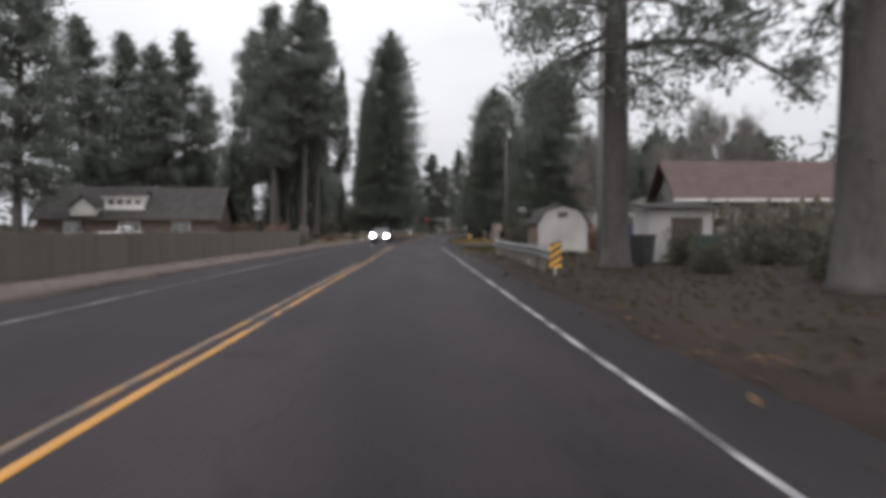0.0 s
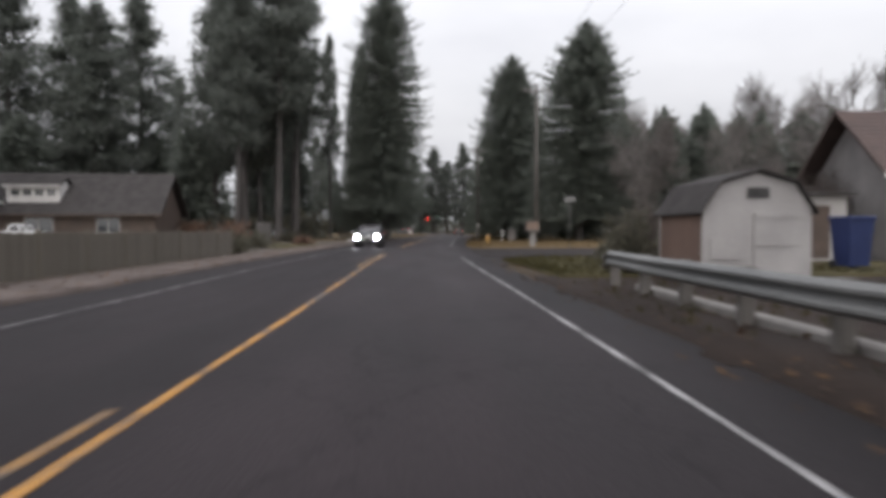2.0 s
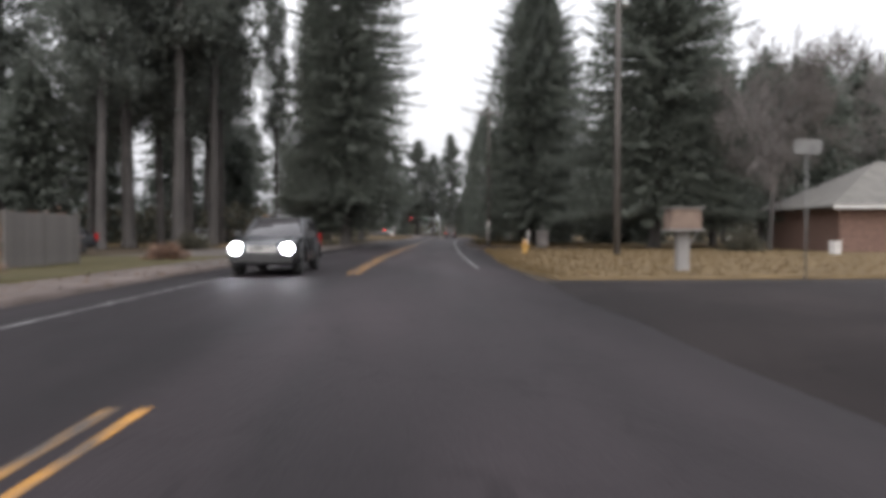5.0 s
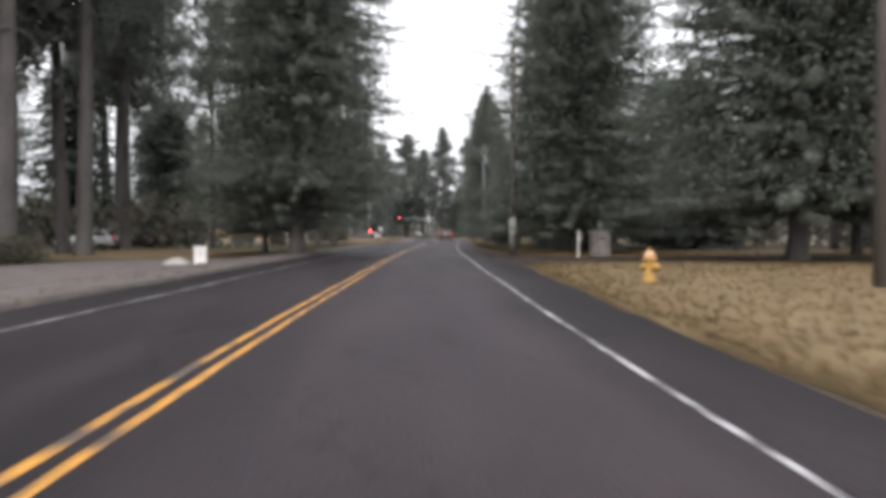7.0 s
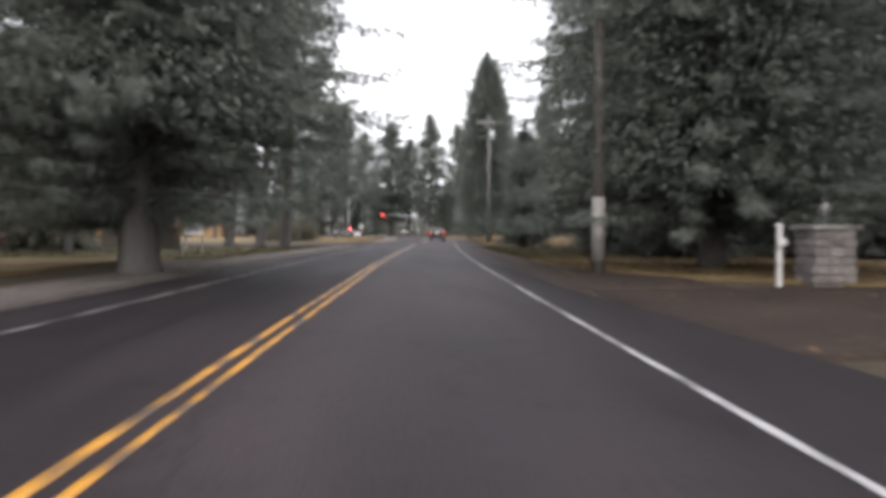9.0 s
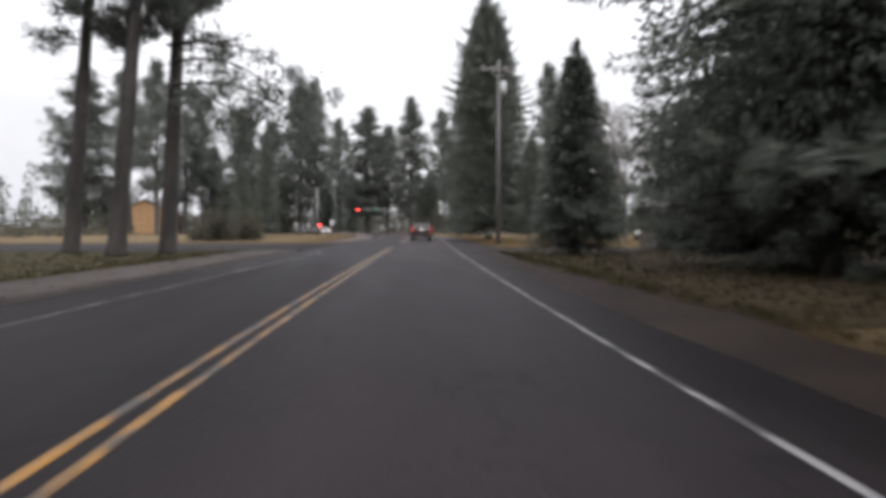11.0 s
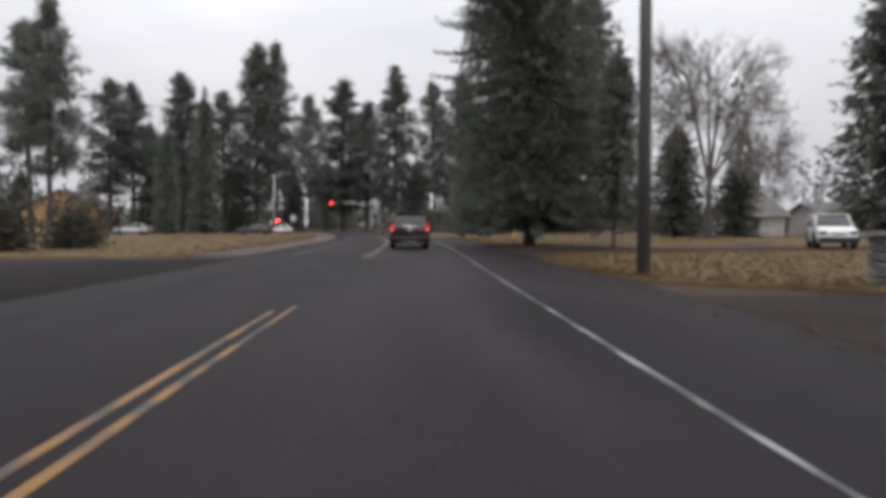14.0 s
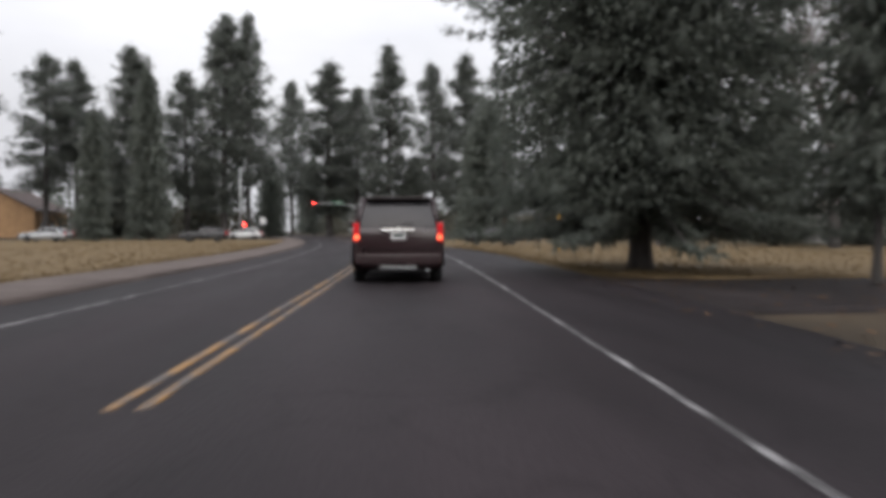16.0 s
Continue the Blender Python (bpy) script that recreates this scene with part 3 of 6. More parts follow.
def limb_prisms(a, b, r0, r1):
    """Three-sided tapered sticks from a to b."""
    d = unit(b - a)
    u = unit(np.cross(d, np.array([[0.2, 0.4, 0.9]])))
    w = np.cross(d, u)
    rings = []
    for p, r in ((a, r0), (b, r1)):
        for k in range(3):
            c, s = math.cos(k * 2.0944), math.sin(k * 2.0944)
            rings.append(p + (u * c + w * s) * r[:, None])
    verts = np.stack(rings, axis=1).reshape(-1, 3)
    i = np.arange(len(a))[:, None] * 6
    quads = np.concatenate([i + [[0, 1, 4, 3]], i + [[1, 2, 5, 4]], i + [[2, 0, 3, 5]]], axis=1).reshape(-1, 4)
    return verts, quads


def trunk_bm(h, r, rng, lean=0.0, top=0.04, flare=1.45):
    zs = [0, 0.25, 0.8, 2.0, h * 0.2, h * 0.4, h * 0.6, h * 0.8, h]
    zs = sorted(set(zs))
    path, rad = [], []
    for z in zs:
        k = z / h
        path.append((lean * k * h + 0.10 * math.sin(k * 5 + rng.random()) * k, 0.10 * math.sin(k * 4.2 + 1) * k, z - 0.12 if z == 0 else z))
        rad.append(max(r * (1 - k) ** 0.8, top) * (flare if z == 0 else 1.12 if z == 0.25 else 1.0))
    return tube(path, rad, 12)


def foliage(name, verts, faces, material, parent):
    me = np_mesh(name, verts, faces)
    me.materials.append(material)
    return hang(new(name, me), parent)


def needles(base, way, length, width, side):
    """Thin pointed sprays, one triangle each."""
    n = len(base)
    half = side * (width * 0.5)[:, None]
    verts = np.stack([base - half, base + half, base + way * length[:, None]], axis=1).reshape(-1, 3)
    return verts, np.arange(n * 3).reshape(-1, 3)


def spruce(seed, h, r, taper=0.32, bare=0.03, step=0.2, twig=0.5, level=0.6, ragged=0.35, fill=2500, heavy=1.0, thin=0.22, floor=0.35, label="tall dark green spruce with drooping boughs"):
    """A conifer of whorled boughs; taper: the share of its height over which the crown widens from the tip."""
    rng = np.random.default_rng(seed)
    tree = tagged(new("spruce_tree"), label, "tree", "roadside conifers")
    part("trunk", trunk_bm(h, 0.013 * h + 0.05, rng), BARK, tree)
    bases, ways, lens, wids, la, lb, lr = [], [], [], [], [], [], []

    def reach(k):
        return r * (1 - math.exp(-(1 - k) / taper)) * (0.80 + 0.20 * min(k / 0.12, 1)) + 0.04
    z = h * bare + 0.3
    while z < h - 0.15:
        k = z / h
        whorl = 1 + 0.13 * rng.normal()
        turn = rng.random() * 6.283
        count = int(rng.integers(6, 9)) if k < 0.85 else 5
        for q in range(count):
            az = turn + (q + 0.7 * rng.random()) * 6.283 / count
            lump = 1 + 0.12 * math.sin(az * 3 + z * 0.7 + seed) + 0.10 * math.sin(az * 2 - z * 0.4)
            ln = reach(k) * min(lump * whorl * (0.72 + 0.34 * rng.random() + (ragged * rng.random() if rng.random() < 0.3 else 0)), 0.98 + 0.6 * ragged)
            out = np.array([math.cos(az), math.sin(az), 0.0])
            side = np.array([-out[1], out[0], 0.0])
            rise = 0.75 * k * k - 0.32 * (1 - k) + 0.10 * rng.normal()
            s = np.arange(0.08, 1.0, step / max(ln, 0.2))
            n = len(s)
            pts = np.array([0, 0, z + 0.25 * level * rng.normal()]) + out * (s * ln)[:, None] + side * (0.10 * ln * rng.normal() * s * s)[:, None]
            pts[:, 2] += ln * (rise * s - 0.22 * s * s + 0.20 * s ** 4)
            low = min(floor + 1.6 * rng.random() * min(1.0, ln / 3), z)
            pts[:, 2] = np.where(pts[:, 2] < low, low - 0.35 * (1 - np.exp((pts[:, 2] - low) / 0.8)), pts[:, 2])
            la.append(np.array([0, 0, z])), lb.append(pts[int(0.7 * n)]), lr.append(0.010 + 0.010 * ln)
            fan = twig * (0.55 + 1.3 * np.sqrt(np.maximum(1.04 - s, 0.0))) * min(1.0, 0.4 + ln / 2.4)
            for way, size, jit in ((out * 0.8 + side * 0.85 + [0, 0, -0.10], fan, 0.28), (out * 0.8 - side * 0.85 + [0, 0, -0.10], fan, 0.28),
                                   (out * 0.5 + side * 0.65 + [0, 0, -0.62], 0.75 * fan, 0.34), (out * 0.5 - side * 0.65 + [0, 0, -0.62], 0.75 * fan, 0.34),
                                   (out * 0.30 + [0, 0, -0.95], 0.85 * fan, 0.30), (out * 0.9 + [0, 0, 0.22], 0.7 * fan, 0.38)):
                at = pts + out * (rng.uniform(-0.5, 0.5, n) * step)[:, None] + rng.normal(0, 0.05 + 0.08 * twig, (n, 3))
                bases.append(at)
                ways.append(unit(way + rng.normal(0, jit, (n, 3))))
                lens.append(size * rng.uniform(0.6, 1.3, n))
                wids.append(size * rng.uniform(0.7, 1.3, n) * thin)
        z += level * rng.uniform(0.7, 1.3) * (0.45 + 0.6 * (1 - k))
    bases.append(np.stack([0 * np.zeros(14), np.zeros(14), np.linspace(h - 1.0, h - 0.1, 14)], 1))
    ways.append(unit(np.stack([np.cos(np.arange(14) * 2.4), np.sin(np.arange(14) * 2.4), np.linspace(0.5, 3.0, 14)], 1)))
    lens.append(np.linspace(0.7, 0.4, 14) * min(1.0, h / 20)), wids.append(np.full(14, 0.08))
    kk = rng.random(fill) ** 1.15 * (0.90 - bare) + bare + 0.01
    az, rad = rng.random(fill) * 6.283, np.sqrt(rng.random(fill)) * 0.84
    rad *= np.array([reach(k) for k in kk])
    bases.append(np.stack([rad * np.cos(az), rad * np.sin(az), np.where(kk * h < floor + 0.9, floor + 0.7 + 1.6 * rng.random(fill), kk * h)], 1))
    ways.append(unit(np.stack([np.cos(az), np.sin(az), np.full(fill, -0.6)], 1) + rng.normal(0, 0.4, (fill, 3))))
    lens.append(heavy * twig * rng.uniform(1.2, 2.2, fill))
    wids.append(heavy * twig * rng.uniform(0.45, 0.8, fill))
    base, way, ln, wd = np.concatenate(bases), np.concatenate(ways), np.concatenate(lens), np.concatenate(wids)
    side = unit(np.cross(way, rng.normal(0, 1, way.shape)))
    v, f = needles(base, way, ln, wd, side)
    v[:, 2] = np.maximum(v[:, 2], 0.02)
    foliage("crown", v, f, NEEDLES, tree)
    a, b, rr = np.array(la), np.array(lb), np.array(lr)
    v, f = limb_prisms(a, b, rr, rr * 0.3)
    tagged(foliage("branchwork", v, f, BARK, tree), kind="stuff")
    return tree


def pine(seed, h, r, base=0.42, boughs=95, tufts=11, strip=0.40, cone=0.0, fill=0, m=16, fat=1.0, label="tall pine with a bare lower trunk and open crown", lean=0.0, thick=None, loose=0.16):
    """A tall pine: long bare trunk, stubs, and an open crown of needle tufts."""
    rng = np.random.default_rng(seed)
    tree = tagged(new("pine_tree"), label, "tree", "roadside conifers")
    part("trunk", trunk_bm(h, thick or (0.010 * h + 0.05), rng, lean, 0.05), BARK, tree)
    bs, ws, la, lb, lr = [], [], [], [], []
    for q in range(boughs):
        k = base + (1 - base) * (q + rng.random()) / boughs
        t = (k - base) / (1 - base)
        prof = (0.55 + 0.75 * t if t < 0.4 else 0.85 * ((1 - t) / 0.6) ** 0.85 + 0.05)
        prof = prof * (1 - cone) + cone * ((1 - math.exp(-(1 - t) / 0.34)) * (0.75 + 0.25 * min(t / 0.2, 1)) * 1.05 + 0.04)
        ln = r * prof * rng.uniform(0.55, 1.15)
        az = rng.random() * 2 * math.pi
        out = np.array([math.cos(az), math.sin(az), 0.0])
        side = np.array([-out[1], out[0], 0.0])
        z = k * h
        rise = -0.25 + 0.65 * t + 0.12 * rng.normal()
        n = max(4, int(tufts * (0.4 + ln / r)))
        s = 1 - rng.random(n) ** 1.6 * 0.72
        pts = np.array([lean * z, 0, z]) + out * (s * ln)[:, None] + side * (rng.normal(0, 0.24, n) * ln * s)[:, None]
        pts[:, 2] += ln * (rise * s + 0.10 * s * s) + rng.normal(0, 0.14, n) * ln * s
        bs.append(pts), ws.append(np.repeat(out[None], n, 0))
        la.append(np.array([lean * z, 0, z])), lb.append(np.array([lean * z, 0, z]) + out * ln * 0.9 + np.array([0, 0, ln * rise * 0.9])), lr.append(0.02 + 0.012 * ln)
        for p in pts[::3]:
            la.append(np.array([lean * z, 0, z]) + out * ln * 0.5 + np.array([0, 0, ln * rise * 0.5])), lb.append(p), lr.append(0.012)
    for q in range(14):
        z = h * rng.uniform(0.06, max(base, 0.10))
        az, ln = rng.random() * 6.28, rng.uniform(0.4, 1.6)
        la.append(np.array([lean * z, 0, z])), lb.append(np.array([lean * z + ln * math.cos(az), ln * math.sin(az), z - 0.25 * ln])), lr.append(0.022)
    if fill:
        k = rng.random(fill) ** 1.1 * 0.9 + 0.03
        az, rad = rng.random(fill) * 6.283, np.sqrt(rng.random(fill)) * 0.6 * r * (1 - k) ** 0.6
        bs.append(np.stack([rad * np.cos(az) + lean * h * k, rad * np.sin(az), (base + (1 - base) * k) * h], 1))
        ws.append(np.stack([np.cos(az), np.sin(az), 0 * az], 1))
    pts, out = np.concatenate(bs), np.concatenate(ws)
    base_p = np.repeat(pts, m, 0) + rng.normal(0, loose, (len(pts) * m, 3))
    way = unit(np.repeat(out, m, 0) * 0.5 + np.array([0, 0, 0.35]) + rng.normal(0, 0.75, (len(pts) * m, 3)))
    ln = strip * rng.uniform(0.7, 1.35, len(way))
    v, f = needles(base_p, way, ln, ln * fat * rng.uniform(0.16, 0.30, len(way)), unit(np.cross(way, rng.normal(0, 1, way.shape))))
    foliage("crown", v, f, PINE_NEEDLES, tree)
    a, b, rr = np.array(la), np.array(lb), np.array(lr)
    v, f = limb_prisms(a, b, rr, rr * 0.35)
    tagged(foliage("branchwork", v, f, BARK, tree), kind="stuff")
    return tree


def hanging_bough(tree, m, start, end, seed, spread=0.9, tufts=26, strip=0.24, sag=0.5):
    """One long bough with drooping needle tufts, from start to end in the place, on a tree set at m."""
    rng = np.random.default_rng(seed)
    a, b = np.array(start), np.array(end)
    s = np.linspace(0, 1, 9)
    line = a + (b - a) * s[:, None]
    line[:, 2] += sag * np.sin(s * math.pi)
    limb = part("limb", tube([tuple(q) for q in line.tolist()], np.linspace(0.075, 0.015, 9).tolist(), 6), BARK, tree)
    limb.matrix_parent_inverse = m.inverted()
    t = 1 - rng.random(tufts) ** 1.5 * 0.75
    p = np.stack([np.interp(t, s, line[:, k]) for k in range(3)], 1) + rng.normal(0, 1, (tufts, 3)) * [spread, spread, 0.55 * spread] * (0.3 + 0.7 * t)[:, None] * 0.6
    p[:, 2] -= np.abs(rng.normal(0, 0.35, tufts))
    n = 34
    base = np.repeat(p, n, 0) + rng.normal(0, 0.17, (tufts * n, 3))
    way = unit(rng.normal(0, 0.8, base.shape) + [0, 0, -0.25])
    ln = strip * rng.uniform(0.7, 1.4, len(way))
    v, f = strips(base, way, ln, ln * rng.uniform(0.14, 0.28, len(ln)), unit(np.cross(way, rng.normal(0, 1, way.shape))))
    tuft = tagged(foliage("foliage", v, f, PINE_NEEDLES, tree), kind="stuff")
    tuft.matrix_parent_inverse = m.inverted()


def bare_tree(seed, h, spread, label="leafless broad deciduous tree with fine grey twigs", twig=0.011, last=2):
    """A leafless tree: limbs that fork four times into a round crown of fine twigs."""
    rng = np.random.default_rng(seed)
    tree = tagged(new("bare_tree"), label, "tree", "bare trees")
    part("trunk", tube([(0, 0, -0.1), (0, 0, 0.4), (0.1, 0, h * 0.14), (0.15, 0.1, h * 0.26)], [0.020 * h, 0.015 * h, 0.012 * h, 0.010 * h], 10), BARK, tree)
    size = np.array([spread / 2, spread / 2, h * 0.40])
    heart = np.array([0, 0, h * 0.60])
    p = np.repeat(np.array([[0.15, 0.1, h * 0.25]]), 9, 0)
    az = np.arange(9) * 2.4 + rng.normal(0, 0.15, 9)
    rise = np.tile([0.05, 0.55, 1.2], 3) + rng.normal(0, 0.12, 9)
    d = unit(np.stack([np.cos(az), np.sin(az), rise], 1))
    q = heart + d * size * rng.uniform(0.35, 0.6, (9, 1))
    a, b, r0, r1 = [p], [q], [np.full(9, 0.0075 * h)], [np.full(9, 0.004 * h)]
    rad = 0.004 * h
    for kids, reach in ((6, 0.42), (6, 0.26), (5, 0.17), (last, 0.12)):
        p = np.repeat(q, kids, 0)
        start = np.repeat(a[-1], kids, 0)
        p = start + (p - start) * rng.uniform(0.55, 1.0, (len(p), 1))
        away = unit((p - heart) / size)
        q = p + unit(rng.normal(0, 0.62, p.shape) + away * 0.75 + [0, 0, 0.12]) * size * reach * rng.uniform(0.6, 1.2, (len(p), 1))
        small = max(rad * 0.5, twig)
        a.append(p), b.append(q), r0.append(np.full(len(p), max(rad * 0.8, 0.014))), r1.append(np.full(len(p), small))
        rad = small
    v, f = limb_prisms(np.concatenate(a), np.concatenate(b), np.concatenate(r0), np.concatenate(r1))
    tagged(foliage("branchwork", v, f, TWIGS, tree), kind="stuff")
    return tree


def shrub(seed, w, h, material, label, count=2600, leaf=0.14):
    """A rounded uneven bush of small leaves on sticks."""
    rng = np.random.default_rng(seed)
    bush = tagged(new("shrub"), label, "shrub", "shrubs")
    n = count
    d = unit(rng.normal(0, 1, (n, 3)))
    d[:, 2] = np.abs(d[:, 2])
    lump = 0.72 + 0.28 * np.sin(d[:, 0] * 5 + seed) * np.cos(d[:, 1] * 6) + 0.15 * rng.normal(0, 1, n)
    rad = rng.random(n) ** 0.45 * lump
    p = d * rad[:, None] * np.array([w / 2, w / 2, h])
    p[:, 2] += 0.08
    way = unit(d + rng.normal(0, 0.7, (n, 3)))
    ln = leaf * rng.uniform(0.7, 1.6, n)
    v, f = strips(p, way, ln, ln * 0.55, unit(np.cross(way, rng.normal(0, 1, way.shape))))
    tagged(foliage("foliage", v, f, material, bush), kind="stuff")
    q = p[:: max(1, n // 70)]
    v, f = limb_prisms(np.zeros_like(q) + q * [0.12, 0.12, 0] - [0, 0, 0.05], q, np.full(len(q), 0.016), np.full(len(q), 0.006))
    tagged(foliage("stickwork", v, f, BARK, bush), kind="stuff")
    return bush


def twig_shrub(seed, w, h, label):
    """A leafless bush: many thin stems that spread and fork."""
    rng = np.random.default_rng(seed)
    bush = tagged(new("shrub"), label, "shrub", "shrubs")
    n = 150
    az, lean = rng.random(n) * 6.283, rng.random(n) ** 0.7
    foot = np.stack([0.12 * w * lean * np.cos(az), 0.12 * w * lean * np.sin(az), np.full(n, -0.05)], 1)
    tip = np.stack([0.5 * w * lean * np.cos(az), 0.5 * w * lean * np.sin(az), h * (1 - 0.45 * lean ** 2) * rng.uniform(0.6, 1.05, n)], 1)
    knee = foot + (tip - foot) * 0.5 + [0, 0, 0.10 * h]
    a, b, r0, r1 = [foot, knee], [knee, tip], [np.full(n, 0.016), np.full(n, 0.011)], [np.full(n, 0.011), np.full(n, 0.004)]
    for _ in range(9):
        f = rng.uniform(0.1, 0.95, n)[:, None]
        p = knee + (tip - knee) * f
        a.append(p), b.append(p + rng.normal(0, 0.16, (n, 3)) * [w * 0.6, w * 0.6, h * 0.5] + [0, 0, 0.12 * h]), r0.append(np.full(n, 0.008)), r1.append(np.full(n, 0.003))
    v, f = limb_prisms(np.concatenate(a), np.concatenate(b), np.concatenate(r0), np.concatenate(r1))
    tagged(foliage("branchwork", v, f, BROWN_TWIGS, bush), kind="stuff")
    return bush


def plant(proto, size, spots, seed, lean=0.0):
    """Sets copies of a tree at (x, y, height, reach); the first spot takes the tree itself. lean: degrees towards +x."""
    rng = random.Random(seed)
    h0, r0 = size
    set_out = []
    for n, (x, y, h, r) in enumerate(spots):
        m = pose(x, y, -0.03, 0, lean, 0) @ pose(0, 0, 0, rng.uniform(-1.5, 1.5), rng.uniform(-1.5, 1.5), rng.uniform(0, 360)) @ Matrix.Diagonal((r / r0, r / r0, h / h0, 1))
        if n == 0:
            proto.matrix_world = m
        else:
            c = copy_thing(proto, Matrix.Identity(4))
            c.matrix_world = m
        set_out.append((proto if n == 0 else c, m))
    return set_out


# the large spruces that the road passes close by
plant(spruce(11, 32, 6.2, taper=0.21, bare=0.05, step=0.105, twig=0.27, level=0.40, ragged=0.30, fill=40000, heavy=0.55, thin=0.20, floor=2.8), (32, 6.2),
      [(-4.1, 110.5, 32.4, 6.2)], 1)
plant(spruce(15, 24, 7.0, taper=0.36, bare=0.05, step=0.115, twig=0.29, level=0.42, ragged=0.38, fill=38000, heavy=0.55, thin=0.22, floor=1.5), (24, 7.0),
      [(12.6, 112.8, 24.2, 7.3), (-7.2, 118.5, 27.0, 3.8), (16.5, 131.0, 27.0, 6.8)], 21)
plant(spruce(12, 25, 6.8, taper=0.33, bare=0.085, step=0.115, twig=0.29, level=0.37, ragged=0.4, fill=36000, heavy=0.55, thin=0.24, floor=1.6), (25, 6.8),
      [(18.8, 99.8, 25.0, 8.0)], 2)
plant(spruce(18, 25, 6.2, taper=0.33, bare=0.045, step=0.11, twig=0.29, level=0.34, ragged=0.4, fill=60000, heavy=0.55, thin=0.25, floor=1.0, label="large dense dark spruce on the straw lawn"), (25, 6.2),
      [(17.5, 184.4, 25.0, 5.5)], 22)
plant(spruce(13, 9.5, 2.5, taper=0.75, step=0.085, twig=0.20, level=0.28, fill=6000, heavy=0.8, floor=0.15), (9.5, 2.5),
      [(13.2, 142.6, 9.4, 3.15), (15.0, 128.6, 15.0, 3.3)], 3)
plant(spruce(14, 20, 4.5, taper=0.36, step=0.42, twig=0.62, level=0.75, ragged=0.5, fill=1200), (20, 4.5),
      [(58.6, 205.0, 27.0, 6.2), (57.5, 116.0, 18.5, 6.0),
       (43.0, 123.0, 20.0, 5.0), (-25.5, 102.0, 13.5, 3.8),
       (-29.5, 293.0, 22.0, 5.0), (32.0, 365.0, 22.5, 5.0),
       (25.0, 240.0, 15.0, 4.2), (28.0, 252.0, 18.0, 4.6),
       (-46.0, 104.0, 15.0, 5.0), (40.6, 212.5, 11.5, 3.6), (26.0, 132.0, 16.0, 5.0), (21.4, 146.5, 9.0, 4.0), (3.8, 352.0, 21.0, 4.2), (9.0, 384.0, 23.0, 5.0)], 4)
plant(spruce(16, 20, 4.6, taper=0.50, step=0.42, twig=0.62, level=0.85, ragged=0.6, fill=1100), (20, 4.6),
      [(23.4, 121.0, 14.0, 5.6), (52.5, 113.0, 17.5, 5.8),
       (47.0, 114.0, 17.5, 5.0), (47.0, 130.0, 20.0, 5.0), (-16.0, 244.0, 14.5, 2.6), (-5.0, 330.0, 19.0, 5.0),
       (-12.5, 252.0, 21.5, 3.3), (36.0, 238.0, 14.0, 4.2), (-36.0, 121.0, 15.0, 5.0), (-47.0, 121.0, 18.0, 5.0), (47.5, 213.0, 8.0, 3.4),
       (16.6, 134.0, 12.0, 2.8), (15.8, 122.5, 16.0, 3.8), (-0.6, 402.0, 24.0, 4.6),
       (-24.5, 131.0, 17.0, 5.0), (-19.0, 137.5, 14.0, 4.6), (-24.0, 150.0, 16.0, 5.0), (-31.0, 127.0, 18.0, 5.2),
       (-22.0, 292.0, 15.0, 4.6), (-14.0, 297.0, 14.0, 4.6), (-2.6, 296.0, 12.0, 3.8), (-28.0, 297.0, 13.0, 4.2), (23.0, 296.0, 13.0, 4.6), (-57.0, 300.0, 13.0, 4.4)], 41)
plant(spruce(17, 16, 5.0, taper=0.42, bare=0.15, step=0.30, twig=0.48, level=0.62, ragged=0.5, fill=1500, floor=2.2, label="spreading spruce with a bare foot on the lawn"), (16, 5.0),
      [(26.2, 106.5, 15.0, 5.2), (31.4, 108.5, 17.0, 5.4), (37.0, 110.0, 16.6, 5.6), (43.0, 113.0, 17.0, 5.8), (20.3, 178.8, 10.5, 2.0)], 42)
# pines
plant(pine(21, 34, 4.2, 0.13, 120, 10, 0.52, cone=0.8, fill=300, m=14, fat=1.4, loose=0.34), (34, 4.2),
      [(-39.0, 123.6, 35.0, 5.8), (-51.6, 113.0, 34.0, 6.8), (-51.4, 128.0, 36.0, 6.8), (-41.3, 112.7, 30.0, 6.0),
       (-8.6, 283.4, 35.5, 6.2), (8.0, 311.0, 34.5, 7.8), (18.9, 297.5, 35.0, 6.0), (34.0, 299.0, 34.5, 6.0), (-20.1, 276.8, 28.0, 5.8), (-45.0, 250.0, 30.0, 7.0), (-40.5, 74.0, 35.0, 5.6)], 5)
plant(pine(22, 32, 4.6, 0.26, 120, 10, 0.48, cone=0.5, fill=130, m=15, fat=1.25, loose=0.34), (32, 4.6),
      [(-20.0, 104.8, 34.0, 6.4), (-25.4, 111.0, 32.0, 5.0), (-44.5, 157.0, 30.0, 5.1), (-22.5, 148.0, 31.0, 4.8),
       (-4.9, 284.5, 36.0, 5.3), (13.4, 306.0, 29.0, 6.2), (27.4, 294.8, 31.5, 5.1), (0.0, 322.0, 33.0, 5.3), (-33.8, 279.0, 27.0, 5.8), (-14.7, 286.0, 26.5, 5.8), (32.5, 214.0, 25.0, 4.1), (-31.0, 245.0, 31.0, 5.2)], 6)
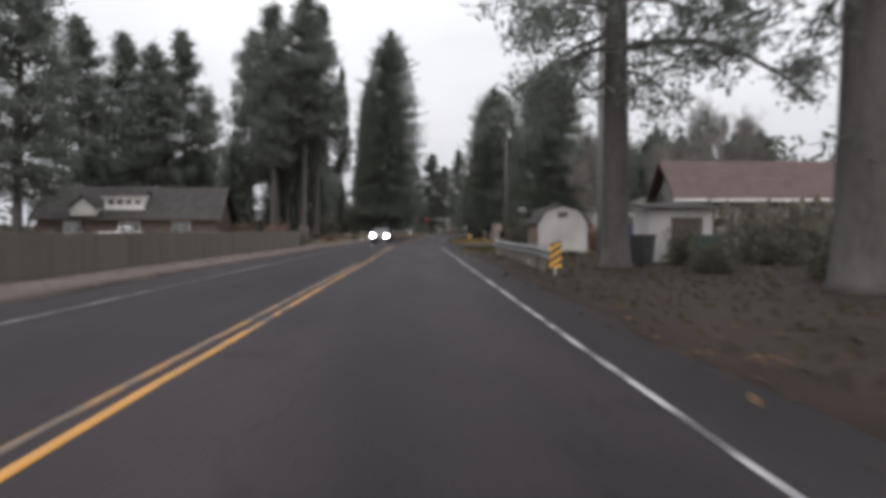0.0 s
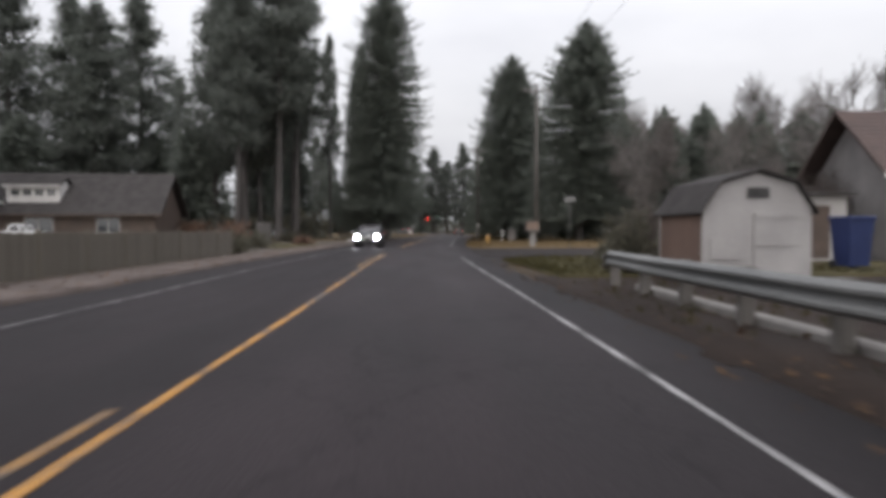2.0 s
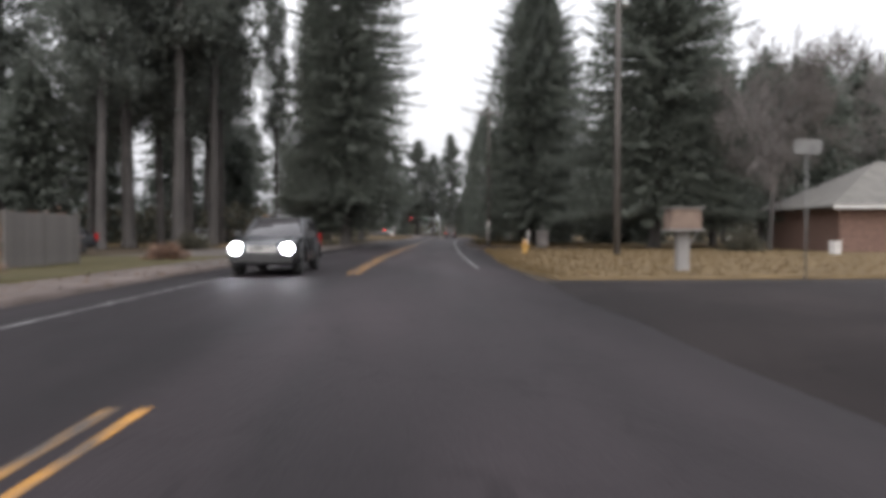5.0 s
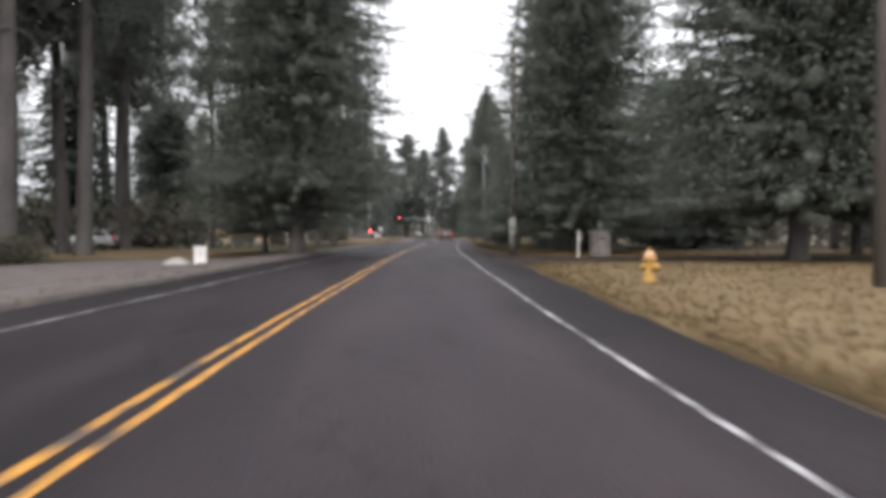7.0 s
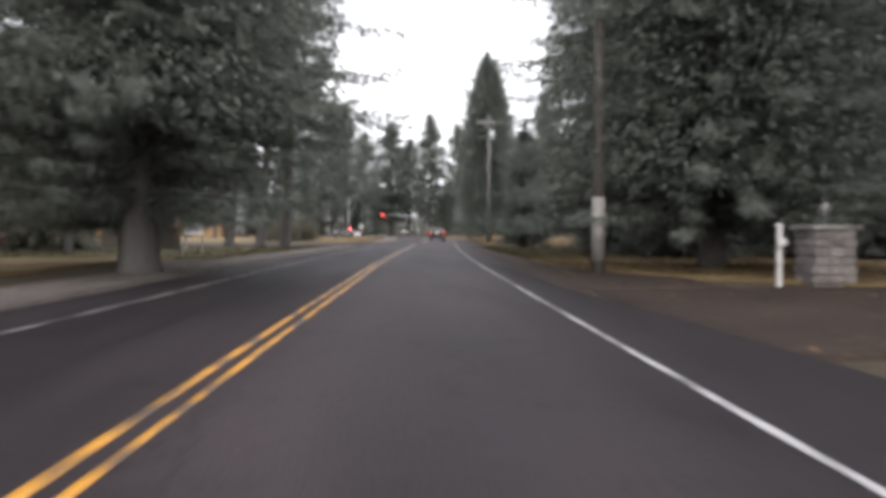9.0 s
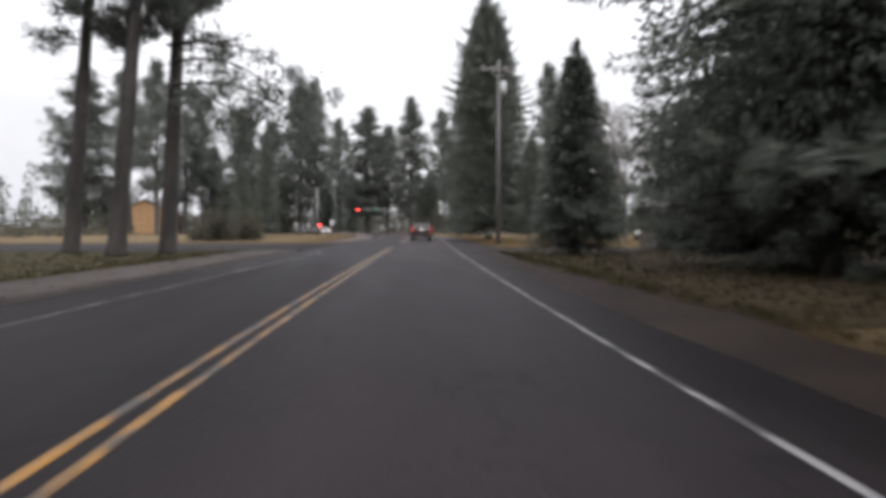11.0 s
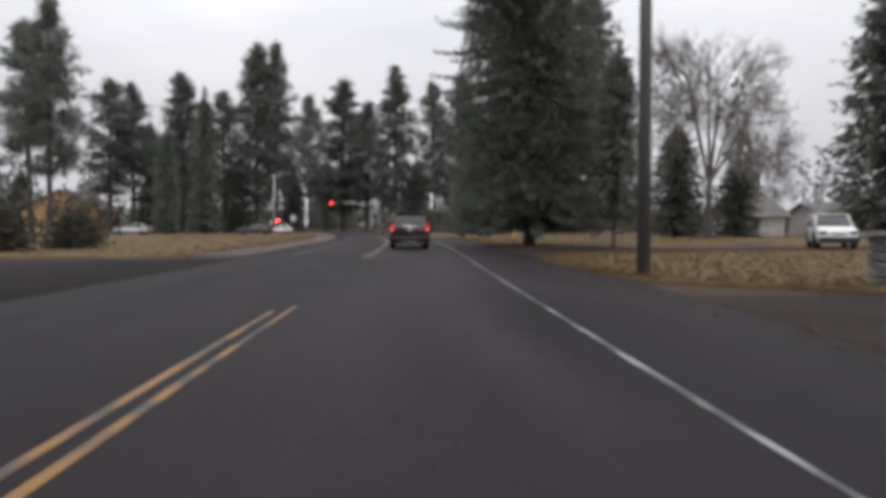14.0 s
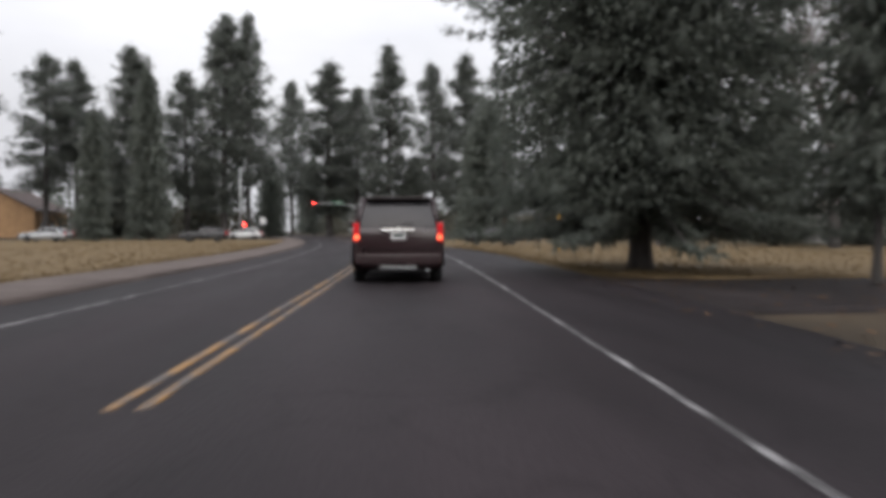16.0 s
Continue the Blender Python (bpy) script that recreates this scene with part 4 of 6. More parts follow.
plant(pine(23, 28, 3.6, 0.40, 90, 10, 0.44, cone=0.3, fill=90, m=15, fat=1.3, loose=0.32), (28, 3.6),
      [(-19.2, 97.6, 27.0, 3.8), (-17.8, 113.0, 29.0, 4.2), (-17.0, 120.5, 32.0, 4.2), (-24.0, 136.0, 33.0, 4.4), (-15.7, 102.6, 35.0, 5.2), (-14.6, 108.0, 35.0, 4.6), (-12.6, 127.0, 30.0, 2.2), (-42.3, 268.0, 34.0, 5.6), (-19.3, 110.0, 28.0, 3.8), (-20.5, 129.0, 29.0, 4.6),
       (-31.0, 284.0, 27.5, 4.6)], 7)
# tall pines close to the road, with thick plated trunks
thick_pines = plant(pine(24, 30, 5.0, 0.17, 84, 15, 0.26, label="thick-trunked pine with hanging needle tufts", thick=0.38), (30, 5.0),
      [(6.2, 21.4, 30.0, 5.8), (8.4, 12.9, 31.0, 7.0)], 8)
big_limb = part("limb", tube([(6.3, 21.4, 6.7), (7.6, 21.5, 6.95), (9.0, 21.6, 7.0), (10.4, 21.7, 6.6), (11.6, 21.8, 6.0), (12.6, 21.9, 5.4)],
                             [0.13, 0.11, 0.095, 0.08, 0.06, 0.03], 8), BARK, thick_pines[0][0])
big_limb.matrix_parent_inverse = thick_pines[0][1].inverted()
for n, (q, e) in enumerate([((6.1, 21.6, 7.2), (3.0, 27.0, 5.4)), ((6.2, 21.2, 6.6), (3.4, 20.4, 5.0)), ((6.1, 21.0, 7.6), (2.6, 17.5, 6.2)), ((6.3, 21.8, 7.0), (4.6, 28.5, 6.0)),
                            ((6.4, 21.4, 8.2), (9.6, 20.2, 6.4)), ((6.4, 21.4, 6.0), (9.2, 23.6, 4.8)), ((6.3, 21.4, 9.4), (3.2, 22.6, 7.8))]):
    hanging_bough(*thick_pines[0], q, e, 80 + n)
for n, (q, e) in enumerate([((8.3, 13.1, 6.8), (6.4, 17.2, 5.2)), ((8.3, 13.0, 7.4), (5.6, 15.4, 6.4)), ((8.5, 13.1, 6.0), (9.8, 17.6, 5.0))]):
    hanging_bough(*thick_pines[1], q, e, 90 + n)
tall_pines = plant(pine(25, 26, 4.4, 0.36, 90, 13, 0.34, label="tall straight pine with high ragged crown", thick=0.34), (26, 4.4),
      [(-4.6, 145.6, 26.0, 5.0), (-6.1, 143.4, 27.0, 4.8), (-8.8, 146.0, 26.0, 4.6)], 9, 3.4)
for n, (q, e) in enumerate([((-4.5, 145.4, 7.4), (2.4, 140.6, 4.9)), ((-4.4, 145.5, 8.4), (1.4, 139.8, 5.8)), ((-4.5, 145.6, 7.0), (0.4, 141.2, 4.3)), ((-4.5, 145.5, 9.2), (2.0, 141.8, 6.8)),
                            ((-4.6, 145.4, 6.6), (-1.2, 140.6, 5.0))]):
    hanging_bough(*tall_pines[0], q, e, 100 + n, 1.0, 34, 0.26, 0.8)
# leafless trees
plant(bare_tree(31, 18, 12, last=3), (18, 12), [(41.2, 207.0, 20.5, 14.5), (36.0, 96.5, 14.0, 9.0), (56.0, 222.0, 14.0, 9.0), (31.0, 68.5, 13.0, 9.0)], 10)
plant(bare_tree(33, 16, 10, "leafless tree with a dense round crown of grey twigs", 0.02, 3), (16, 10), [(24.1, 93.6, 14.6, 7.6), (32.6, 118.0, 20.5, 12.0), (60.0, 138.0, 29.0, 15.0)], 11)
# bushes and hedges
plant(shrub(41, 3.0, 1.9, SHRUB_LEAVES, "dark rounded evergreen bush"), (1.9, 3.0),
      [(7.6, 46.2, 1.2, 2.2), (9.5, 24.3, 1.5, 1.9), (5.7, 38.6, 1.9, 1.9), (8.2, 19.2, 1.0, 1.6), (12.4, 23.4, 1.3, 2.4), (10.5, 16.5, 1.4, 2.6), (13.4, 26.0, 1.8, 3.6), (-9.6, 56.5, 1.3, 3.2), (-10.5, 66.5, 1.3, 3.0),
       (-14.0, 100.0, 1.4, 3.2), (20.5, 90.0, 1.5, 3.0), (-8.5, 179.0, 3.6, 4.4), (-6.4, 182.5, 3.2, 4.0), (-10.2, 180.5, 2.2, 3.0)], 11)
plant(shrub(42, 3.0, 1.8, RUST_LEAVES, "rusty brown winter-bare shrub"), (1.8, 3.0),
      [(-11.5, 69.5, 0.7, 2.6), (-14.5, 74.5, 0.9, 3.2), (-9.4, 80.0, 0.8, 2.4), (10.8, 41.2, 1.7, 2.8), (12.4, 33.0, 1.4, 2.2), (-16.0, 83.0, 2.2, 4.5), (-22.0, 92.0, 2.4, 5.0)], 12)

plant(twig_shrub(43, 3.0, 2.4, "leafless grey-brown shrub of thin stems"), (2.4, 3.0),
      [(9.4, 48.2, 2.2, 3.2), (10.6, 46.4, 2.6, 3.2), (12.8, 48.6, 2.9, 3.6), (10.2, 43.6, 2.2, 2.8), (14.4, 49.6, 3.2, 4.2), (17.4, 49.0, 3.6, 4.2), (15.6, 50.0, 3.4, 4.6), (18.8, 51.4, 4.0, 5.0), (21.2, 49.6, 4.2, 4.6)], 13)


def undergrowth(seed):
    """Brush and saplings between the trunks, too many to tell apart."""
    rng = np.random.default_rng(seed)
    p = []
    for (x0, x1, y0, y1, h, n) in [(-60, -14, 120, 148, 4.5, 4200), (-62, -30, 98, 118, 2.4, 2000), (-62, -36, 186, 250, 1.4, 2000), (-45, 60, 312, 372, 7.0, 8000), (22, 75, 118, 148, 4.5, 4200),
                                    (34, 85, 226, 256, 4.0, 3500), (-75, -1, 288, 306, 6.0, 5200), (20, 80, 290, 308, 5.5, 3500), (13, 34, 24, 34, 2.2, 1500), (20, 60, 38, 64, 3.5, 3500)]:
        x, y = rng.uniform(x0, x1, n), rng.uniform(y0, y1, n)
        top = h * (0.45 + 0.55 * np.array([0.5 + 0.5 * noise.noise(Vector((a * 0.16, b * 0.16, seed))) for a, b in zip(x, y)]))
        p.append(np.stack([x, y, top * rng.random(n) ** 0.8], 1))
    p = np.concatenate(p)
    road = np.array([mid(v) for v in p[:, 1]])
    p = p[np.abs(p[:, 0] - road) > 9.0]
    way = unit(rng.normal(0, 0.7, p.shape) + [0, 0, 0.5])
    ln = rng.uniform(0.5, 1.15, len(p))
    v, f = strips(p, way, ln, ln * 0.5, unit(np.cross(way, rng.normal(0, 1, way.shape))))
    me = np_mesh("undergrowth", v, f)
    me.materials.append(SHRUB_LEAVES)
    tagged(new("undergrowth", me), "tangled dark brush between the trees", "undergrowth", kind="stuff")


undergrowth(52)


def far_woods(seed):
    """The woods all round, too far off to tell single trees."""
    rng = np.random.default_rng(seed)
    vs, fs, n = [], [], 0
    spots = []
    while len(spots) < 330:
        x, y = rng.uniform(-190, 220), rng.uniform(-120, 480)
        d = x - mid(min(max(y, -60), 600))
        if (-62 < d < 62 and y < 330) or abs(d) < 14:
            continue
        if d < -62 and 80 < y < 330 and rng.random() < 0.65:
            continue
        spots.append((x, y))
    for x, y in spots:
        h, r = rng.uniform(14, 27), rng.uniform(2.6, 4.6)
        m = 170
        k = rng.random(m) ** 1.3 * 0.94 + 0.05
        az = rng.random(m) * 6.283
        rad = r * (1 - k) ** 0.8 * rng.uniform(0.35, 1.1, m)
        p = np.stack([x + rad * np.cos(az), y + rad * np.sin(az), k * h], 1)
        way = unit(np.stack([np.cos(az), np.sin(az), rng.normal(-0.5, 0.5, m)], 1))
        ln = rng.uniform(1.1, 2.2, m)
        v, f = strips(p, way, ln, ln * 0.42, unit(np.cross(way, rng.normal(0, 1, way.shape))))
        vs.append(v), fs.append(f + n)
        n += len(v)
        v2, f2 = strips(np.array([[x, y, -0.1], [x, y, -0.1]]), np.array([[0, 0, 1.0], [0, 0, 1.0]]), np.array([h * 0.9] * 2), np.array([0.7] * 2), np.array([[1.0, 0, 0], [0, 1.0, 0]]))
        vs.append(v2), fs.append(f2 + n)
        n += len(v2)
    me = np_mesh("far_woods", np.concatenate(vs), np.concatenate(fs))
    me.materials.append(NEEDLES)
    tagged(new("far_woods", me), "distant dark conifer woods round the place", "woods", kind="stuff")


far_woods(51)


# ---- vehicles ----
def loft(sections, smooth=True):
    """Closed skin through rings of points, capped at both ends."""
    bm = bmesh.new()
    rings = [[bm.verts.new(p) for p in s] for s in sections]
    k = len(rings[0])
    for a, b in zip(rings, rings[1:]):
        for i in range(k):
            bm.faces.new((a[i], a[(i + 1) % k], b[(i + 1) % k], b[i]))
    bm.faces.new(rings[0])
    bm.faces.new(rings[-1])
    bmesh.ops.recalc_face_normals(bm, faces=bm.faces)
    if smooth:
        for f in bm.faces:
            f.smooth = True
        sharp = [e for e in bm.edges if len(e.link_faces) == 2 and e.calc_face_angle(0) > 0.6]
        for e in sharp:
            e.smooth = False
    return bm


def body_ring(y, zb, zt, w):
    """Half widths swell at mid height and tuck in at the sill."""
    side = [(0.86 * w, zb), (0.97 * w, zb + 0.10), (w, zb + 0.35 * (zt - zb)), (w * 0.985, zb + 0.7 * (zt - zb)), (w * 0.94, zt - 0.03), (w * 0.88, zt)]
    return [(x, y, z) for x, z in side] + [(-x, y, z) for x, z in side[::-1]]


def cabin_ring(y, zb, zt, wb, wt):
    side = [(wb, zb), (wb * 0.35 + wt * 0.65, zb + 0.6 * (zt - zb)), (wt, zt - 0.05), (wt - 0.10, zt)]
    return [(x, y, z) for x, z in side] + [(-x, y, z) for x, z in side[::-1]]


def wheel(parent, x, y, r=0.37, w=0.24):
    rings = []
    for rr, xx in [(r * 0.62, -w / 2), (r * 0.93, -w / 2), (r, -w / 2 + 0.04), (r, w / 2 - 0.04), (r * 0.93, w / 2), (r * 0.62, w / 2)]:
        rings.append([(xx, rr * math.cos(a * math.pi / 12), rr * math.sin(a * math.pi / 12)) for a in range(24)])
    wh = new("wheel")
    wh.parent = parent
    wh.location = (x, y, r - 0.01)
    part("tyre", loft(rings), TYRE, wh, "black rubber tyre")
    bm = loft([[(xx, rr * math.cos(a * math.pi / 10), rr * math.sin(a * math.pi / 10)) for a in range(20)] for rr, xx in
               [(r * 0.60, -w / 2 + 0.03), (r * 0.60, w / 2 - 0.03)]])
    for a in range(5):
        sgn = 1 if x > 0 else -1
        box_into(bm, (-0.012, -0.045, 0.06), (0.012, 0.045, r * 0.56), 0.008, Matrix.Translation((sgn * (w / 2 - 0.02), 0, 0)) @ Matrix.Rotation(a * 1.2566, 4, "X"))
    part("rim", bm, STEEL, wh, "alloy rim")
    return wh


def vehicle(name, m, label, category, paint, length, width, height, belt, nose, cab, tail_lamp, head_lamp, boxy=0.5, bed=None, rails=False, group="vehicles"):
    """A car on its wheels; +y is its front. nose: bonnet height; cab: y of screen foot, roof front, roof back, rear window foot."""
    car = thing(name, m, label, category, group)
    L, w = length / 2, width / 2
    foot, r0, r1, back = cab
    rear_top = belt if bed is None else bed
    sec = [(-L, 0.42, rear_top - 0.10, w * 0.90), (-L + 0.07, 0.32, rear_top, w * 0.965), (-L + 0.6, 0.27, rear_top, w), (back, 0.26, belt, w),
           (foot, 0.26, belt, w), (foot + 0.10, 0.26, nose + 0.06, w * 0.99), (L - 0.45, 0.26, nose - 0.04, w * 0.97), (L - 0.08, 0.30, nose - 0.16, w * 0.90), (L, 0.40, nose - 0.26, w * 0.84)]
    part("body", loft([body_ring(*s) for s in sec]), paint, car)
    wt = w * (0.74 if boxy > 0.7 else 0.70)
    g0 = belt - 0.02
    part("cabin_glass", loft([cabin_ring(back - 0.02 + 0.02, g0, g0 + 0.06, w * 0.88, w * 0.86), cabin_ring(r1, g0, height - 0.05, w * 0.88, wt), cabin_ring((r0 + r1) / 2, g0, height - 0.035, w * 0.89, wt * 1.01),
                              cabin_ring(r0, g0, height - 0.06, w * 0.88, wt), cabin_ring(foot + 0.02, g0, g0 + 0.05, w * 0.87, w * 0.85)]), CAR_GLASS, car, "dark tinted windows")
    rr = [(r1 - 0.02, 0.5), (r1 + 0.10, 1.0), ((r0 + r1) / 2, 1.0), (r0 - 0.12, 1.0), (r0 + 0.02, 0.5)]
    part("roof", loft([[(wt * 1.03, y, height - 0.075), (wt * 0.97, y, height - 0.03 * (2 - k)), (wt * 0.5, y, height - 0.012 * (2 - k)), (-wt * 0.5, y, height - 0.012 * (2 - k)),
                        (-wt * 0.97, y, height - 0.03 * (2 - k)), (-wt * 1.03, y, height - 0.075)] for y, k in rr]), paint, car)
    for sx in (-1, 1):
        for (ya, za), (yb, zb), t in [((back + 0.03, belt - 0.02), (r1 + 0.02, height - 0.06), 0.07), ((foot - 0.03, belt - 0.02), (r0 - 0.02, height - 0.07), 0.045),
                                      (((foot + back) / 2 + 0.2, belt - 0.02), ((r0 + r1) / 2 + 0.15, height - 0.05), 0.045)]:
            part("pillar", tube([(sx * w * 0.885, ya, za), (sx * (w * 0.31 + wt * 0.67), ya * 0.4 + yb * 0.6, za * 0.4 + zb * 0.6), (sx * wt * 1.005, yb, zb)], [t, t, t], 6), paint, car)
        part("mirror", boxes(((sx * (w + 0.12) - 0.10, foot - 0.28, belt + 0.0), (sx * (w + 0.12) + 0.10, foot - 0.18, belt + 0.17)), bevel=0.03), BLACK_PLASTIC, car, "black door mirror")
        part("door_handle", boxes(((sx * w - 0.02, foot - 1.05, belt - 0.14), (sx * w + 0.02, foot - 0.87, belt - 0.11)), bevel=0.008), paint, car)
        lamp = part("tail_lamp", boxes(((sx * w * 0.905 - 0.06, -L - 0.015, rear_top - 0.30), (sx * w * 0.905 + 0.06, -L + 0.16, rear_top + 0.10)), bevel=0.02), tail_lamp, car, "red tail lamp")
        if tail_lamp is TAIL_RED:
            part("bulb", boxes(((sx * w * 0.895 - 0.045, -L - 0.028, rear_top - 0.25), (sx * w * 0.895 + 0.045, -L - 0.013, rear_top - 0.16)), bevel=0.006), BRAKE_HOT, lamp, "glowing brake bulb")
        if head_lamp is not HEADLAMP:
            part("headlamp", boxes(((sx * w * 0.70 - 0.16, L - 0.16, nose - 0.34), (sx * w * 0.70 + 0.16, L + 0.012, nose - 0.18)), bevel=0.02), head_lamp, car, "headlamp")
        else:
            part("headlamp", tube([(sx * w * 0.72, L - 0.16, nose - 0.27), (sx * w * 0.72, L + 0.02, nose - 0.27), (sx * w * 0.72, L + 0.05, nose - 0.27)], [0.15, 0.14, 0.08], 16), head_lamp, car, "round dazzling headlamp")
            part("fog_lamp", boxes(((sx * w * 0.68 - 0.09, L - 0.08, 0.40), (sx * w * 0.68 + 0.09, L + 0.014, 0.52)), bevel=0.02), FOG_LAMP, car, "lit fog lamp")
        for wy in (-L + 0.95, L - 0.92):
            wheel(car, sx * (w - 0.125), wy, 0.39 if height > 1.7 else 0.33)
            part("wheel_arch", tube([(sx * (w + 0.004), wy + 0.47 * math.cos(a * math.pi / 8), 0.36 + 0.47 * math.sin(a * math.pi / 8)) for a in range(9)], [0.035] * 9, 6), BLACK_PLASTIC, car)
        if rails:
            part("roof_rail", tube([(sx * wt * 0.86, r0 - 0.3, height - 0.02), (sx * wt * 0.86, r0 - 0.4, height + 0.035), (sx * wt * 0.86, r1 + 0.3, height + 0.035), (sx * wt * 0.86, r1 + 0.2, height - 0.02)],
                                   [0.02] * 4, 6), STEEL, car, "metal roof rail")
    part("rear_bumper", boxes(((-w * 0.94, -L - 0.10, 0.40), (w * 0.94, -L + 0.12, 0.64)), bevel=0.05), paint if boxy > 0.7 else BLACK_PLASTIC, car)
    part("front_bumper", boxes(((-w * 0.88, L - 0.12, 0.34), (w * 0.88, L + 0.07, 0.58)), bevel=0.05), BLACK_PLASTIC, car)
    part("grille", boxes(*[((-w * 0.42, L - 0.06, nose - 0.36 + 0.045 * k), (w * 0.42, L + 0.02, nose - 0.335 + 0.045 * k)) for k in range(4)], bevel=0.006), CHROME, car, "chrome grille")
    part("number_plate", boxes(((-0.155, -L - 0.02, rear_top - 0.25), (0.155, -L - 0.006, rear_top - 0.10)), bevel=0.004), SIGN_WHITE, car, "white number plate with dark bars")
    part("plate_bars", boxes(((-0.11, -L - 0.024, rear_top - 0.20), (0.11, -L - 0.019, rear_top - 0.14))), GREEN_METAL, car)
    return car


# the red sport utility vehicle that drives ahead
suv = vehicle("sport_utility_vehicle", pose(10.38, 182.86, 0.0, 0, 0, -4.5), "dark red sport utility vehicle with lit brake lamps on the road", "car", MAROON, 5.0, 1.98, 1.90, 1.20, 1.14,
              (0.85, 0.15, -2.05, -2.42), TAIL_RED, LENS_OFF, boxy=0.9, rails=True)
part("handle_strip", boxes(((-0.37, -2.545, 1.115), (0.37, -2.505, 1.165)), bevel=0.012), CHROME, suv, "chrome strip above the plate")
part("badge", boxes(((-0.07, -2.552, 1.105), (0.07, -2.53, 1.185)), bevel=0.02), CHROME, suv, "oval chrome badge")
part("rear_wiper", tube([(0.05, -2.47, 1.25), (0.34, -2.42, 1.31)], [0.012, 0.008], 6), BLACK_PLASTIC, suv)
part("rear_step", boxes(((-0.40, -2.625, 0.33), (0.40, -2.59, 0.375)), bevel=0.01), STEEL, suv, "pale metal step strip")
part("rear_spoiler", boxes(((-0.70, -2.26, 1.835), (0.70, -1.98, 1.872)), bevel=0.015), MAROON, suv)
part("exhaust_pipe", tube([(0.62, -2.2, 0.30), (0.62, -2.56, 0.28)], [0.035, 0.035], 10), STEEL, suv)
part("tailgate_seam", boxes(((-0.86, -2.514, 0.735), (0.86, -2.504, 0.745))), BLACK_PLASTIC, suv)

# oncoming car in the other lane
vehicle("oncoming_car", pose(-3.15, 70.4, 0.0, 0, 0, 178.0), "dark oncoming car with dazzling white headlamps", "car", DARK_PAINT, 4.6, 1.82, 1.58, 1.0, 0.98,
        (0.75, 0.05, -1.35, -1.95), DIM_RED, HEADLAMP)
# parked cars
vehicle("pickup_truck", pose(-30.0, 75.0, 0.05, 0, 0, -82.0), "old white pickup truck parked by the house", "pickup truck", WHITE_CAR, 5.2, 1.85, 1.62, 1.05, 1.02,
        (0.95, 0.45, -0.35, -0.62), DIM_RED, LENS_OFF, bed=1.02)
vehicle("parked_car", pose(-19.5, 121.0, 0.05, 0, 0, 80.0), "silver car parked among the pines", "car", SILVER_PAINT, 4.5, 1.78, 1.45, 0.95, 0.92, (0.7, 0.1, -1.2, -1.9), DIM_RED, LENS_OFF)
vehicle("parked_car", pose(-20.2, 131.0, 0.05, 0, 0, 95.0), "dark red car parked beneath the pines", "car", MAROON, 4.5, 1.78, 1.5, 0.95, 0.92, (0.7, 0.1, -1.2, -1.9), DIM_RED, LENS_OFF)
vehicle("parked_car", pose(-17.5, 87.0, 0.05, 0, 0, 150.0), "dark car parked behind the shrubs", "car", DARK_PAINT, 4.5, 1.78, 1.48, 0.95, 0.92, (0.7, 0.1, -1.2, -1.9), DIM_RED, LENS_OFF)
vehicle("parked_suv", pose(31.8, 178.0, 0.03, 0, 0, 150.0), "white sport utility vehicle parked on the driveway", "car", WHITE_CAR, 4.7, 1.9, 1.78, 1.1, 1.05, (0.8, 0.1, -1.9, -2.25), DIM_RED, LENS_OFF, boxy=0.9)
vehicle("parked_car", pose(21.6, 221.0, 0.0, 0, 0, 82.0), "dark sedan waiting on the lawn edge", "car", DARK_PAINT, 4.7, 1.82, 1.45, 0.95, 0.92, (0.75, 0.1, -1.2, -1.95), DIM_RED, LENS_OFF)
vehicle("parked_car", pose(-2.8, 262.0, 0.0, 0, 0, 88.0), "white car standing on the cross street", "car", WHITE_CAR, 4.6, 1.8, 1.45, 0.95, 0.92, (0.75, 0.1, -1.2, -1.95), DIM_RED, LENS_OFF)
vehicle("parked_car", pose(-4.0, 239.0, 0.03, 0, 0, 92.0), "dark car parked by the field", "car", DARK_PAINT, 4.6, 1.8, 1.45, 0.95, 0.92, (0.75, 0.1, -1.2, -1.95), DIM_RED, LENS_OFF)
vehicle("parked_car", pose(-19.5, 241.0, 0.03, 0, 0, 85.0), "pale car parked before the tan building", "car", SILVER_PAINT, 4.6, 1.8, 1.45, 0.95, 0.92, (0.75, 0.1, -1.2, -1.95), DIM_RED, LENS_OFF)


# ---- guard rail, fences ----
def guard_rail(points):
    rail = thing("guard_rail", Matrix.Identity(4), "weathered steel guard rail on wooden posts", "guard rail", kind="")
    prof = [(0.00, 0.72), (-0.02, 0.715), (-0.085, 0.665), (-0.085, 0.63), (-0.02, 0.58), (-0.02, 0.55), (-0.085, 0.50), (-0.085, 0.465), (-0.02, 0.415), (0.0, 0.41),
            (0.006, 0.41), (-0.012, 0.55), (-0.012, 0.58), (0.006, 0.72)]
    bm = loft([[(x + px, y, pz - drop) for px, pz in prof] for x, y, drop in points], smooth=False)
    part("beam", bm, RAIL_STEEL, rail, "galvanised corrugated beam")
    (x0, y0, _), (x1, y1, _) = points[1], points[-2]
    n = int((y1 - y0) / 1.9)
    for k in range(n + 1):
        f = k / n
        x, y = x0 + (x1 - x0) * f, y0 + (y1 - y0) * f
        part("post", boxes(((x + 0.03, y - 0.08, -0.2), (x + 0.20, y + 0.08, 0.70)), bevel=0.012), GREY_WOOD, rail, "weathered wooden post")
        part("bolt", cyl(0.018, 0.018, -0.01, 0.012, 6), RAIL_STEEL, rail).matrix_local = pose(x - 0.02, y, 0.565, 0, -90, 0)
    return rail


